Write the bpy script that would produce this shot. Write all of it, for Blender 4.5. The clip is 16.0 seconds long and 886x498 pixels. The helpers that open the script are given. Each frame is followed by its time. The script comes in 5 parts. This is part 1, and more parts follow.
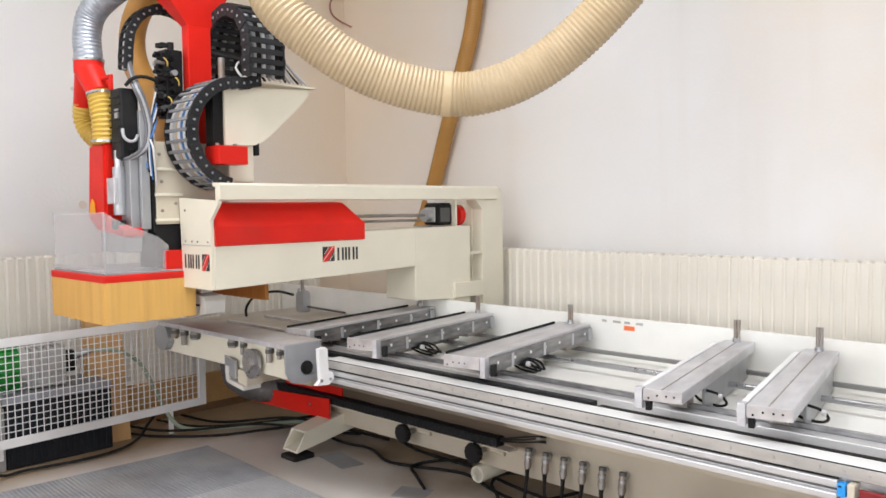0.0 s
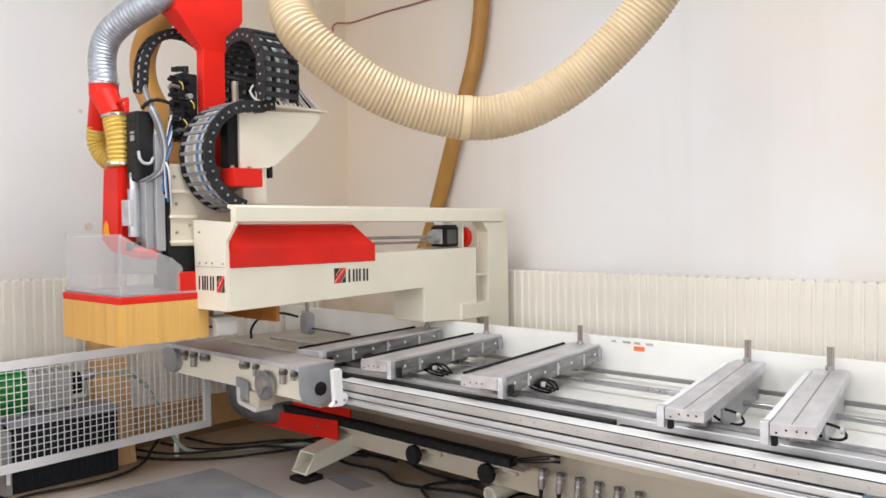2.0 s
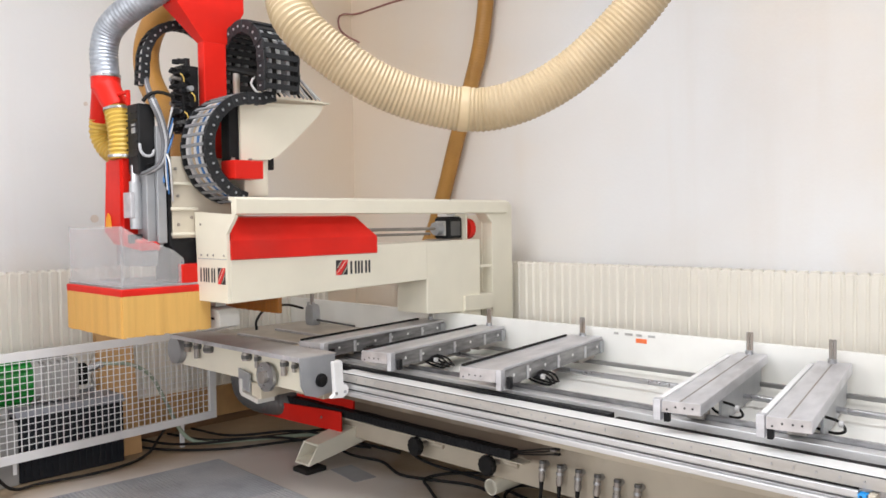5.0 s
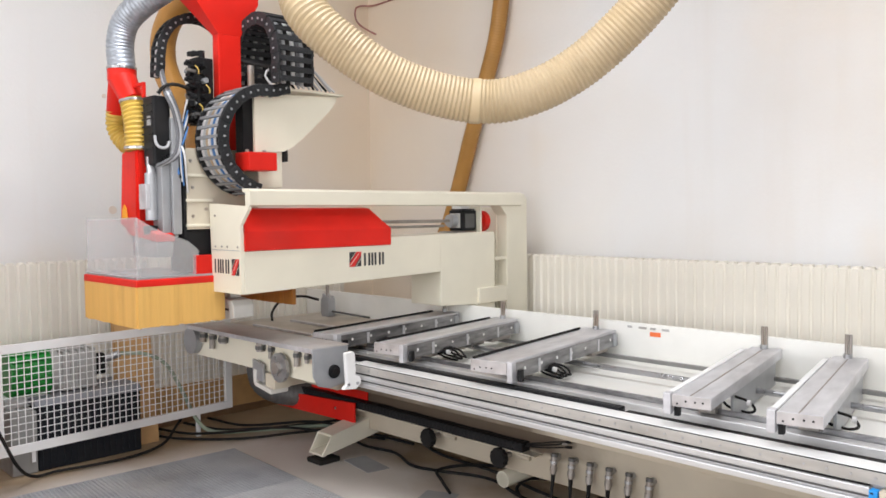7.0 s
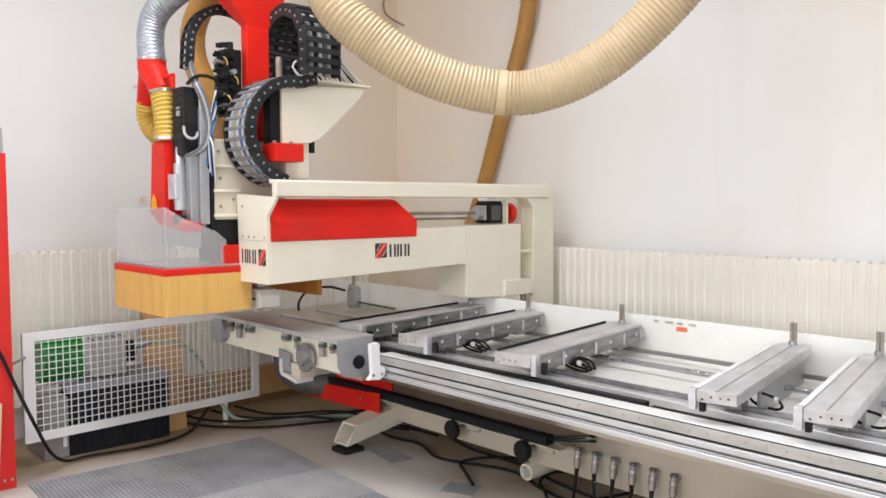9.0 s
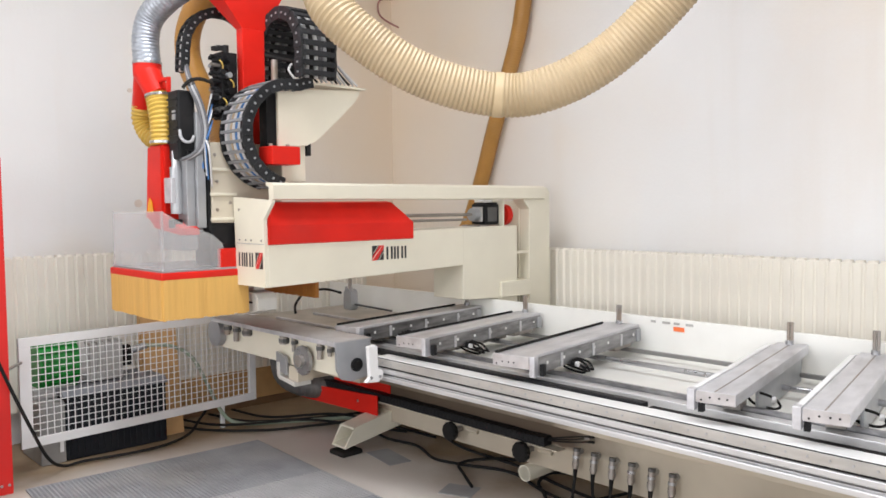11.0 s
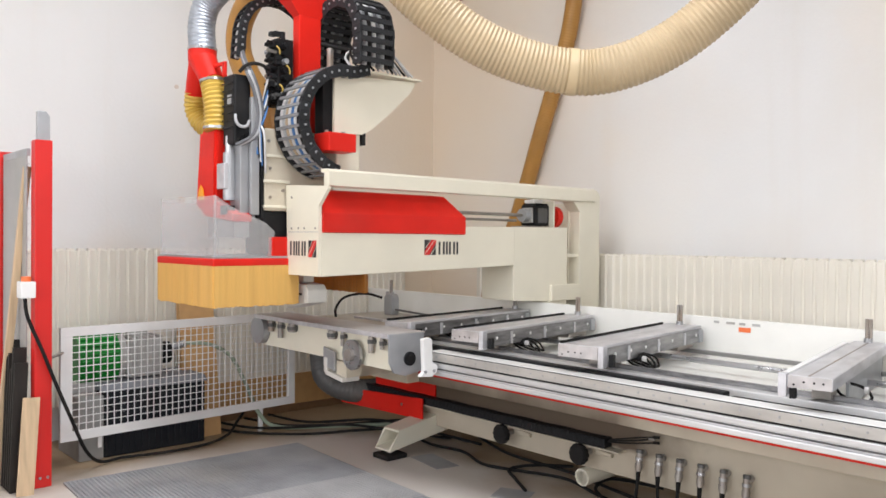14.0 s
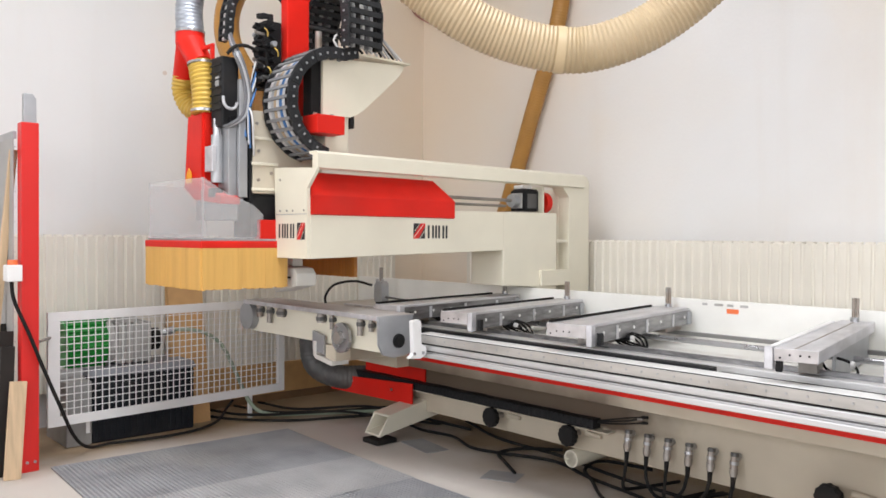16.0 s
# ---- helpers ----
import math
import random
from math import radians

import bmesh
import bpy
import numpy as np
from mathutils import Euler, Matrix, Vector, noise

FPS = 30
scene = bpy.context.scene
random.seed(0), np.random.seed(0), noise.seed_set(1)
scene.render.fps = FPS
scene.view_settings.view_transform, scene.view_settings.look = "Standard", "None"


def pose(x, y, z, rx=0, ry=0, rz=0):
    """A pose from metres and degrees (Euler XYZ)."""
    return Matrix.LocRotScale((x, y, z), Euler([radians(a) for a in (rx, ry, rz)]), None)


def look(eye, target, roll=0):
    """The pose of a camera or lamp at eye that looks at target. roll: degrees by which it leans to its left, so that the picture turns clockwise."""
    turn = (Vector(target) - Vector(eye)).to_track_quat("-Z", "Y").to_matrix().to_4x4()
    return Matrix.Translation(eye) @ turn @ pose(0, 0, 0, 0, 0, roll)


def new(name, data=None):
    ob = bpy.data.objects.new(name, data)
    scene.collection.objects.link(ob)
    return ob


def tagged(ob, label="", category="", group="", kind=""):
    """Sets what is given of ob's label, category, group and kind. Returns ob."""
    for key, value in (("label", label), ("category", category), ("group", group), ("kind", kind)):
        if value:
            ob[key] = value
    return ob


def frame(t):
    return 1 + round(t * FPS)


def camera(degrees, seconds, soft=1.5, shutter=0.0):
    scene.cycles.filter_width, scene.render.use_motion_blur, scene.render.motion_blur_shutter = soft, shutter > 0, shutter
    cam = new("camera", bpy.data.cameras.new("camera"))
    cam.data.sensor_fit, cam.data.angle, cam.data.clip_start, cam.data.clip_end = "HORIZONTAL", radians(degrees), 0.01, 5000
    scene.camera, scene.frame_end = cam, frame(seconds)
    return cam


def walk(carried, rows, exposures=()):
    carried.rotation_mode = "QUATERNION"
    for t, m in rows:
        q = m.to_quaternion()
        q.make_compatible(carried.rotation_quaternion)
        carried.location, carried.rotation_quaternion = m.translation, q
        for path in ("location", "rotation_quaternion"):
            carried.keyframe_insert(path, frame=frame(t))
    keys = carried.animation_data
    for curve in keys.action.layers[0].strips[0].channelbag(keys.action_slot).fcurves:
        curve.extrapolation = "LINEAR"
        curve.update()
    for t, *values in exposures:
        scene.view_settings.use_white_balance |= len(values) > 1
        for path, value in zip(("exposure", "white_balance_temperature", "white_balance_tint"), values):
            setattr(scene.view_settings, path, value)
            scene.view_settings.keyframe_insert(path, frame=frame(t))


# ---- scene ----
cam = camera(58.0, 16.0, soft=1.6)
PATH = [
    (0, (-0.017, 0.512, 1.626), (-1.409, 1.943, 1.519), -0.7),
    (0.5, (-0.029, 0.48, 1.625), (-1.427, 1.908, 1.537), -0.5),
    (1, (-0.06, 0.439, 1.615), (-1.452, 1.873, 1.539), -0.0),
    (1.5, (-0.097, 0.398, 1.622), (-1.47, 1.851, 1.56), -0.4),
    (2, (-0.096, 0.373, 1.626), (-1.463, 1.832, 1.574), -0.7),
    (2.5, (-0.092, 0.388, 1.62), (-1.46, 1.845, 1.565), -0.5),
    (3, (-0.066, 0.402, 1.614), (-1.443, 1.851, 1.551), -0.4),
    (3.5, (-0.054, 0.419, 1.62), (-1.434, 1.865, 1.543), -0.6),
    (4, (-0.054, 0.426, 1.624), (-1.444, 1.862, 1.551), -0.7),
    (6.5, (-0.03, 0.444, 1.63), (-1.423, 1.876, 1.552), -0.9),
    (7, (-0.023, 0.46, 1.627), (-1.45, 1.859, 1.535), -0.6),
    (7.5, (-0.024, 0.466, 1.63), (-1.495, 1.817, 1.535), -0.5),
    (8, (-0.014, 0.474, 1.634), (-1.487, 1.824, 1.54), -0.1),
    (8.5, (-0.007, 0.475, 1.629), (-1.481, 1.824, 1.532), -0.2),
    (9, (-0.015, 0.473, 1.628), (-1.489, 1.82, 1.516), -0.2),
    (11.5, (-0.025, 0.458, 1.635), (-1.488, 1.817, 1.526), -0.6),
    (12, (-0.017, 0.458, 1.624), (-1.483, 1.814, 1.517), -0.5),
    (12.5, (-0.028, 0.44, 1.611), (-1.493, 1.797, 1.497), 0.3),
    (13, (-0.091, 0.429, 1.585), (-1.558, 1.784, 1.473), 0.9),
    (13.5, (-0.198, 0.395, 1.495), (-1.663, 1.756, 1.508), 0.2),
    (14, (-0.271, 0.373, 1.395), (-1.763, 1.705, 1.371), 0.5),
    (14.5, (-0.29, 0.382, 1.322), (-1.781, 1.714, 1.278), 0.9),
    (15, (-0.281, 0.388, 1.294), (-1.775, 1.717, 1.245), 0.5),
    (15.5, (-0.272, 0.385, 1.303), (-1.763, 1.717, 1.262), -0.1),
    (16, (-0.261, 0.386, 1.31), (-1.739, 1.733, 1.281), 0.4),
]
walk(cam, [(t, look(eye, target, roll)) for t, eye, target, roll in PATH])

# ---- light and world ----
world = bpy.data.worlds.new("world")
scene.world = world
world.use_nodes = True
wn = world.node_tree
sky = wn.nodes.new("ShaderNodeTexSky")
sky.sky_type, sky.sun_disc = "NISHITA", False
sky.sun_elevation, sky.sun_rotation = radians(40), radians(150)
wn.nodes["Background"].inputs["Strength"].default_value = 0.12
wn.links.new(sky.outputs["Color"], wn.nodes["Background"].inputs["Color"])

ROOM_W, ROOM_E, ROOM_S, ROOM_N, ROOM_H = -6.08, 4.2, -4.2, 5.42, 4.4


def window_lamp(name, x, y, z, rx, rz, sx, sz, watts, colour):
    d = bpy.data.lights.new(name, "AREA")
    d.shape, d.size, d.size_y, d.energy, d.color = "RECTANGLE", sx, sz, watts, colour
    ob = new(name, d)
    ob.matrix_world = pose(x, y, z, rx, 0, rz)
    return ob


for wx, watts in ((-4.2, 95), (-1.2, 70), (1.8, 100)):
    window_lamp("window_daylight", wx, ROOM_S + 0.12, 2.3, 90, 0, 2.1, 2.3, watts, (0.952, 0.95, 1.0))
for wy, watts in ((-1.6, 36), (1.6, 66)):
    window_lamp("window_daylight", ROOM_E - 0.12, wy, 2.3, 90, 90, 2.1, 2.3, watts, (0.935, 0.942, 1.0))
# overhead light through two ceiling openings, added out of view
for rx in (-3.2, -0.4):
    window_lamp("added_roof_light", rx, 1.9, ROOM_H + 0.05, 0, 0, 1.5, 1.5, 97, (0.93, 0.95, 1.0))


# ---- materials ----
def mat(name, base, rough=0.5, metal=0.0, vary=0.08, scale=6.0, fine=90.0, bump=0.05, tint=None, stain=0.0, spread=0.0, stretch=(1, 1, 1), alpha=1.0):
    """A painted, metal or plastic surface: base colour, broad and fine variation, optional stains of another tint."""
    m = bpy.data.materials.new(name)
    m.use_nodes = True
    nt = m.node_tree
    b = nt.nodes["Principled BSDF"]
    b.inputs["Metallic"].default_value = metal
    co = nt.nodes.new("ShaderNodeTexCoord")
    mp = nt.nodes.new("ShaderNodeMapping")
    mp.inputs["Scale"].default_value = stretch
    nt.links.new(co.outputs["Object"], mp.inputs["Vector"])
    n1, n2 = nt.nodes.new("ShaderNodeTexNoise"), nt.nodes.new("ShaderNodeTexNoise")
    for n, s in ((n1, scale), (n2, fine)):
        n.inputs["Scale"].default_value, n.inputs["Detail"].default_value = s, 6
        nt.links.new(mp.outputs["Vector"], n.inputs["Vector"])
    ramp = nt.nodes.new("ShaderNodeValToRGB")
    ramp.color_ramp.elements[0].position, ramp.color_ramp.elements[1].position = 0.3, 0.7
    ramp.color_ramp.elements[0].color = (*[c * (1 - vary) for c in base], 1)
    ramp.color_ramp.elements[1].color = (*[min(1, c * (1 + vary * 0.6)) for c in base], 1)
    nt.links.new(n1.outputs["Fac"], ramp.inputs["Fac"])
    colour = ramp.outputs["Color"]
    if stain:
        n3 = nt.nodes.new("ShaderNodeTexNoise")
        n3.inputs["Scale"].default_value, n3.inputs["Detail"].default_value = scale * 0.45, 8
        nt.links.new(mp.outputs["Vector"], n3.inputs["Vector"])
        r3 = nt.nodes.new("ShaderNodeValToRGB")
        r3.color_ramp.elements[0].position, r3.color_ramp.elements[1].position = 0.52, 0.75
        r3.color_ramp.elements[0].color, r3.color_ramp.elements[1].color = (0, 0, 0, 1), (stain, stain, stain, 1)
        nt.links.new(n3.outputs["Fac"], r3.inputs["Fac"])
        mx = nt.nodes.new("ShaderNodeMix")
        mx.data_type = "RGBA"
        nt.links.new(r3.outputs["Color"], mx.inputs["Factor"])
        nt.links.new(colour, mx.inputs["A"])
        mx.inputs["B"].default_value = (*(tint or base), 1)
        colour = mx.outputs["Result"]
    if spread:
        oi = nt.nodes.new("ShaderNodeObjectInfo")
        hv = nt.nodes.new("ShaderNodeHueSaturation")
        mr = nt.nodes.new("ShaderNodeMapRange")
        mr.inputs["To Min"].default_value, mr.inputs["To Max"].default_value = 1 - spread, 1 + spread
        nt.links.new(oi.outputs["Random"], mr.inputs["Value"])
        nt.links.new(mr.outputs["Result"], hv.inputs["Value"])
        nt.links.new(colour, hv.inputs["Color"])
        colour = hv.outputs["Color"]
    nt.links.new(colour, b.inputs["Base Color"])
    rr = nt.nodes.new("ShaderNodeMapRange")
    rr.inputs["To Min"].default_value, rr.inputs["To Max"].default_value = max(0.03, rough - (0.03 if metal > 0.3 else 0.1)), min(1, rough + (0.03 if metal > 0.3 else 0.1))
    nt.links.new(n2.outputs["Fac"], rr.inputs["Value"])
    nt.links.new(rr.outputs["Result"], b.inputs["Roughness"])
    if bump:
        bp = nt.nodes.new("ShaderNodeBump")
        bp.inputs["Strength"].default_value, bp.inputs["Distance"].default_value = bump, 0.01
        nt.links.new(n2.outputs["Fac"], bp.inputs["Height"])
        nt.links.new(bp.outputs["Normal"], b.inputs["Normal"])
    if alpha < 1:
        b.inputs["Alpha"].default_value = alpha
    return m


PLASTER = mat("white plaster", (0.78, 0.775, 0.765), 0.85, vary=0.03, scale=0.8, fine=40, bump=0.12, tint=(0.68, 0.56, 0.43), stain=0.42)
# long faint runs of damp down the plaster
pn = PLASTER.node_tree
run_co, run_map, run_noise, run_ramp, run_mix = [pn.nodes.new(k) for k in ("ShaderNodeTexCoord", "ShaderNodeMapping", "ShaderNodeTexNoise", "ShaderNodeValToRGB", "ShaderNodeMix")]
run_map.inputs["Scale"].default_value = (2.6, 2.6, 0.22)
run_noise.inputs["Scale"].default_value, run_noise.inputs["Detail"].default_value = 1.6, 7
run_ramp.color_ramp.elements[0].position, run_ramp.color_ramp.elements[1].position = 0.56, 0.80
run_ramp.color_ramp.elements[1].color = (0.11, 0.11, 0.11, 1)
run_mix.data_type = "RGBA"
run_mix.inputs["B"].default_value = (0.60, 0.47, 0.33, 1)
plain = pn.nodes["Principled BSDF"].inputs["Base Color"].links[0].from_socket
pn.links.new(run_co.outputs["Object"], run_map.inputs["Vector"])
pn.links.new(run_map.outputs["Vector"], run_noise.inputs["Vector"])
pn.links.new(run_noise.outputs["Fac"], run_ramp.inputs["Fac"])
pn.links.new(run_ramp.outputs["Color"], run_mix.inputs["Factor"])
pn.links.new(plain, run_mix.inputs["A"])
pn.links.new(run_mix.outputs["Result"], pn.nodes["Principled BSDF"].inputs["Base Color"])
# pale brown blotches
blot_noise, blot_ramp, blot_mix = [pn.nodes.new(k) for k in ("ShaderNodeTexNoise", "ShaderNodeValToRGB", "ShaderNodeMix")]
blot_noise.inputs["Scale"].default_value, blot_noise.inputs["Detail"].default_value = 0.7, 6
blot_ramp.color_ramp.elements[0].position, blot_ramp.color_ramp.elements[1].position = 0.53, 0.70
blot_ramp.color_ramp.elements[1].color = (0.4, 0.4, 0.4, 1)
blot_mix.data_type = "RGBA"
blot_mix.inputs["B"].default_value = (0.82, 0.69, 0.54, 1)
streaked = pn.nodes["Principled BSDF"].inputs["Base Color"].links[0].from_socket
pn.links.new(run_co.outputs["Object"], blot_noise.inputs["Vector"])
pn.links.new(blot_noise.outputs["Fac"], blot_ramp.inputs["Fac"])
pn.links.new(blot_ramp.outputs["Color"], blot_mix.inputs["Factor"])
pn.links.new(streaked, blot_mix.inputs["A"])
pn.links.new(blot_mix.outputs["Result"], pn.nodes["Principled BSDF"].inputs["Base Color"])
# the corner's warm cast put into the plaster colour, fading along both walls
CORNER_PLASTER = PLASTER.copy()
CORNER_PLASTER.name = "plaster with warm corner cast"
on = CORNER_PLASTER.node_tree
warm_co, warm_sep, warm_noise, warm_sum, warm_map, warm_mix, warm_dif = [on.nodes.new(k) for k in ("ShaderNodeTexCoord", "ShaderNodeSeparateXYZ", "ShaderNodeTexNoise", "ShaderNodeMath", "ShaderNodeMapRange", "ShaderNodeMix", "ShaderNodeMath")]
warm_dif.operation = "SUBTRACT"
warm_noise.inputs["Scale"].default_value, warm_noise.inputs["Detail"].default_value = 0.9, 5
warm_sum.operation = "MULTIPLY_ADD"
warm_sum.inputs[1].default_value = 2.2
warm_map.inputs["From Min"].default_value, warm_map.inputs["From Max"].default_value = -10.4, -7.5
warm_map.inputs["To Min"].default_value, warm_map.inputs["To Max"].default_value = 0.85, 0.0
warm_mix.data_type = "RGBA"
warm_mix.inputs["B"].default_value = (0.86, 0.725, 0.56, 1)
base_tone = on.nodes["Principled BSDF"].inputs["Base Color"].links[0].from_socket
on.links.new(warm_co.outputs["Object"], warm_sep.inputs["Vector"])
on.links.new(warm_co.outputs["Object"], warm_noise.inputs["Vector"])
on.links.new(warm_noise.outputs["Fac"], warm_sum.inputs[0])
on.links.new(warm_sep.outputs["X"], warm_dif.inputs[0])
on.links.new(warm_sep.outputs["Y"], warm_dif.inputs[1])
on.links.new(warm_dif.outputs["Value"], warm_sum.inputs[2])
on.links.new(warm_sum.outputs["Value"], warm_map.inputs["Value"])
on.links.new(warm_map.outputs["Result"], warm_mix.inputs["Factor"])
on.links.new(base_tone, warm_mix.inputs["A"])
on.links.new(warm_mix.outputs["Result"], on.nodes["Principled BSDF"].inputs["Base Color"])
# walls out of view, coloured darker to cut the light they bounce back
UNSEEN_WALL = mat("dark paint of unseen walls", (0.40, 0.39, 0.37), 0.8, vary=0.05, scale=1.0)
CONCRETE = mat("dusty concrete", (0.36, 0.265, 0.165), 0.7, vary=0.24, scale=2.2, fine=60, bump=0.15, tint=(0.12, 0.075, 0.04), stain=0.7)
# pale trodden dust on the walkway, with an uneven edge
cn = CONCRETE.node_tree
dust_co, dust_sep, dust_noise, dust_sum, dust_map, dust_mix, saw_add, saw_map, saw_mul = [cn.nodes.new(k) for k in ("ShaderNodeTexCoord", "ShaderNodeSeparateXYZ", "ShaderNodeTexNoise", "ShaderNodeMath", "ShaderNodeMapRange", "ShaderNodeMix", "ShaderNodeMath", "ShaderNodeMapRange", "ShaderNodeMath")]
dust_noise.inputs["Scale"].default_value, dust_noise.inputs["Detail"].default_value = 1.7, 7
dust_sum.operation = "MULTIPLY_ADD"
dust_sum.inputs[1].default_value = 1.3
dust_map.inputs["From Min"].default_value, dust_map.inputs["From Max"].default_value = 4.3, 4.85
dust_map.inputs["To Min"].default_value, dust_map.inputs["To Max"].default_value = 0.8, 0.0
dust_mix.data_type = "RGBA"
dust_mix.inputs["B"].default_value = (0.68, 0.64, 0.595, 1)
bare = cn.nodes["Principled BSDF"].inputs["Base Color"].links[0].from_socket
cn.links.new(dust_co.outputs["Object"], dust_sep.inputs["Vector"])
cn.links.new(dust_co.outputs["Object"], dust_noise.inputs["Vector"])
cn.links.new(dust_noise.outputs["Fac"], dust_sum.inputs[0])
cn.links.new(dust_sep.outputs["Y"], dust_sum.inputs[2])
cn.links.new(dust_sum.outputs["Value"], dust_map.inputs["Value"])
saw_add.operation, saw_mul.operation = "MULTIPLY_ADD", "MULTIPLY"
saw_add.inputs[1].default_value = 0.8
saw_map.inputs["From Min"].default_value, saw_map.inputs["From Max"].default_value = -4.95, -4.45
cn.links.new(dust_noise.outputs["Fac"], saw_add.inputs[0])
cn.links.new(dust_sep.outputs["X"], saw_add.inputs[2])
cn.links.new(saw_add.outputs["Value"], saw_map.inputs["Value"])
cn.links.new(dust_map.outputs["Result"], saw_mul.inputs[0])
cn.links.new(saw_map.outputs["Result"], saw_mul.inputs[1])
cn.links.new(saw_mul.outputs["Value"], dust_mix.inputs["Factor"])
cn.links.new(bare, dust_mix.inputs["A"])
cn.links.new(dust_mix.outputs["Result"], cn.nodes["Principled BSDF"].inputs["Base Color"])
# unseen ceiling, greyed for less bounced light
CEILING = mat("ceiling paint", (0.5, 0.48, 0.45), 0.9, vary=0.03, scale=1.2)
RADIATOR = mat("yellowed radiator enamel", (0.80, 0.755, 0.66), 0.45, vary=0.06, scale=3, fine=50, bump=0.03, tint=(0.66, 0.50, 0.28), stain=0.5, spread=0.015)
CREAM = mat("cream machine paint", (0.78, 0.735, 0.60), 0.42, vary=0.05, scale=3, fine=120, bump=0.03, tint=(0.55, 0.47, 0.34), stain=0.15)
CREAM_DIRTY = mat("dusty cream paint", (0.61, 0.545, 0.43), 0.55, vary=0.12, scale=4, fine=80, bump=0.05, tint=(0.34, 0.25, 0.16), stain=0.5)
CREAM_GRIMY = mat("stained cream paint with brown band", (0.50, 0.44, 0.34), 0.55, vary=0.12, scale=2.2, fine=80, bump=0.05, tint=(0.30, 0.21, 0.13), stain=0.45)
# a dark brown band along the base above the chain, ragged at its edge
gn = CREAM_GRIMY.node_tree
band_co, band_sep, band_noise, band_z, band_zf, band_x, band_xf, band_mul, band_mix, band_top, band_cut = [gn.nodes.new(k) for k in ("ShaderNodeTexCoord", "ShaderNodeSeparateXYZ", "ShaderNodeTexNoise", "ShaderNodeMath", "ShaderNodeMapRange", "ShaderNodeMath", "ShaderNodeMapRange", "ShaderNodeMath", "ShaderNodeMix", "ShaderNodeMapRange", "ShaderNodeMath")]
band_noise.inputs["Scale"].default_value, band_noise.inputs["Detail"].default_value = 4.0, 7
band_z.operation = band_x.operation = "MULTIPLY_ADD"
band_z.inputs[1].default_value, band_x.inputs[1].default_value = 0.16, 0.5
band_zf.inputs["From Min"].default_value, band_zf.inputs["From Max"].default_value = 0.375, 0.41
band_xf.inputs["From Min"].default_value, band_xf.inputs["From Max"].default_value = -2.38, -2.05
band_xf.inputs["To Min"].default_value, band_xf.inputs["To Max"].default_value = 0.9, 0.0
band_mul.operation = "MULTIPLY"
band_mix.data_type = "RGBA"
band_mix.inputs["B"].default_value = (0.07, 0.04, 0.02, 1)
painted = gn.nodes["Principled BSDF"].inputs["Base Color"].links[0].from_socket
gn.links.new(band_co.outputs["Object"], band_sep.inputs["Vector"])
gn.links.new(band_co.outputs["Object"], band_noise.inputs["Vector"])
for out, add, ramp in (("Z", band_z, band_zf), ("X", band_x, band_xf)):
    gn.links.new(band_noise.outputs["Fac"], add.inputs[0])
    gn.links.new(band_sep.outputs[out], add.inputs[2])
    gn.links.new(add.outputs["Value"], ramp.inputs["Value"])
gn.links.new(band_zf.outputs["Result"], band_mul.inputs[0])
gn.links.new(band_xf.outputs["Result"], band_mul.inputs[1])
band_top.inputs["From Min"].default_value, band_top.inputs["From Max"].default_value = 0.56, 0.76
band_top.inputs["To Min"].default_value, band_top.inputs["To Max"].default_value = 1.0, 0.0
band_cut.operation = "MULTIPLY"
gn.links.new(band_z.outputs["Value"], band_top.inputs["Value"])
gn.links.new(band_mul.outputs["Value"], band_cut.inputs[0])
gn.links.new(band_top.outputs["Result"], band_cut.inputs[1])
gn.links.new(band_cut.outputs["Value"], band_mix.inputs["Factor"])
gn.links.new(painted, band_mix.inputs["A"])
gn.links.new(band_mix.outputs["Result"], gn.nodes["Principled BSDF"].inputs["Base Color"])
RED = mat("red machine paint", (0.68, 0.018, 0.010), 0.46, vary=0.12, scale=4, fine=140, bump=0.02, tint=(0.4, 0.05, 0.04), stain=0.3)
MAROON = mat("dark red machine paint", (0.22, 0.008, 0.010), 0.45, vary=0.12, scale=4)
RED_POST = mat("red post paint", (0.66, 0.016, 0.012), 0.4, vary=0.06, scale=3)
ALU = mat("brushed aluminium", (0.66, 0.655, 0.675), 0.42, 0.6, vary=0.16, scale=7, fine=60, bump=0.05, tint=(0.30, 0.28, 0.27), stain=0.5, stretch=(2.5, 0.7, 2.5))
ALU_END = mat("scuffed aluminium end", (0.55, 0.52, 0.51), 0.5, 0.45, vary=0.2, scale=14, fine=90, bump=0.06, tint=(0.22, 0.16, 0.13), stain=0.6)
ALU_RAIL = mat("worn rail aluminium", (0.72, 0.715, 0.71), 0.38, 0.7, vary=0.16, scale=3, fine=70, bump=0.0, tint=(0.42, 0.40, 0.38), stain=0.25, stretch=(0.5, 3, 3))
RAIL_DARK = mat("dark oily rail", (0.24, 0.235, 0.225), 0.45, 0.4, vary=0.2, scale=5, fine=60, bump=0.04, tint=(0.4, 0.39, 0.37), stain=0.4, stretch=(0.5, 3, 3))
STEEL = mat("ground steel", (0.46, 0.46, 0.47), 0.28, 0.9, vary=0.15, scale=14, fine=40, bump=0.0)
STEEL_DIRTY = mat("sawdust-grimed steel", (0.36, 0.33, 0.30), 0.5, 0.6, vary=0.25, scale=10, fine=90, bump=0.08, tint=(0.3, 0.18, 0.09), stain=0.6)
GUIDE = mat("oily guide strip", (0.50, 0.475, 0.44), 0.4, 0.35, vary=0.2, scale=6, fine=60, bump=0.06, tint=(0.28, 0.21, 0.14), stain=0.5, stretch=(0.6, 3, 3))
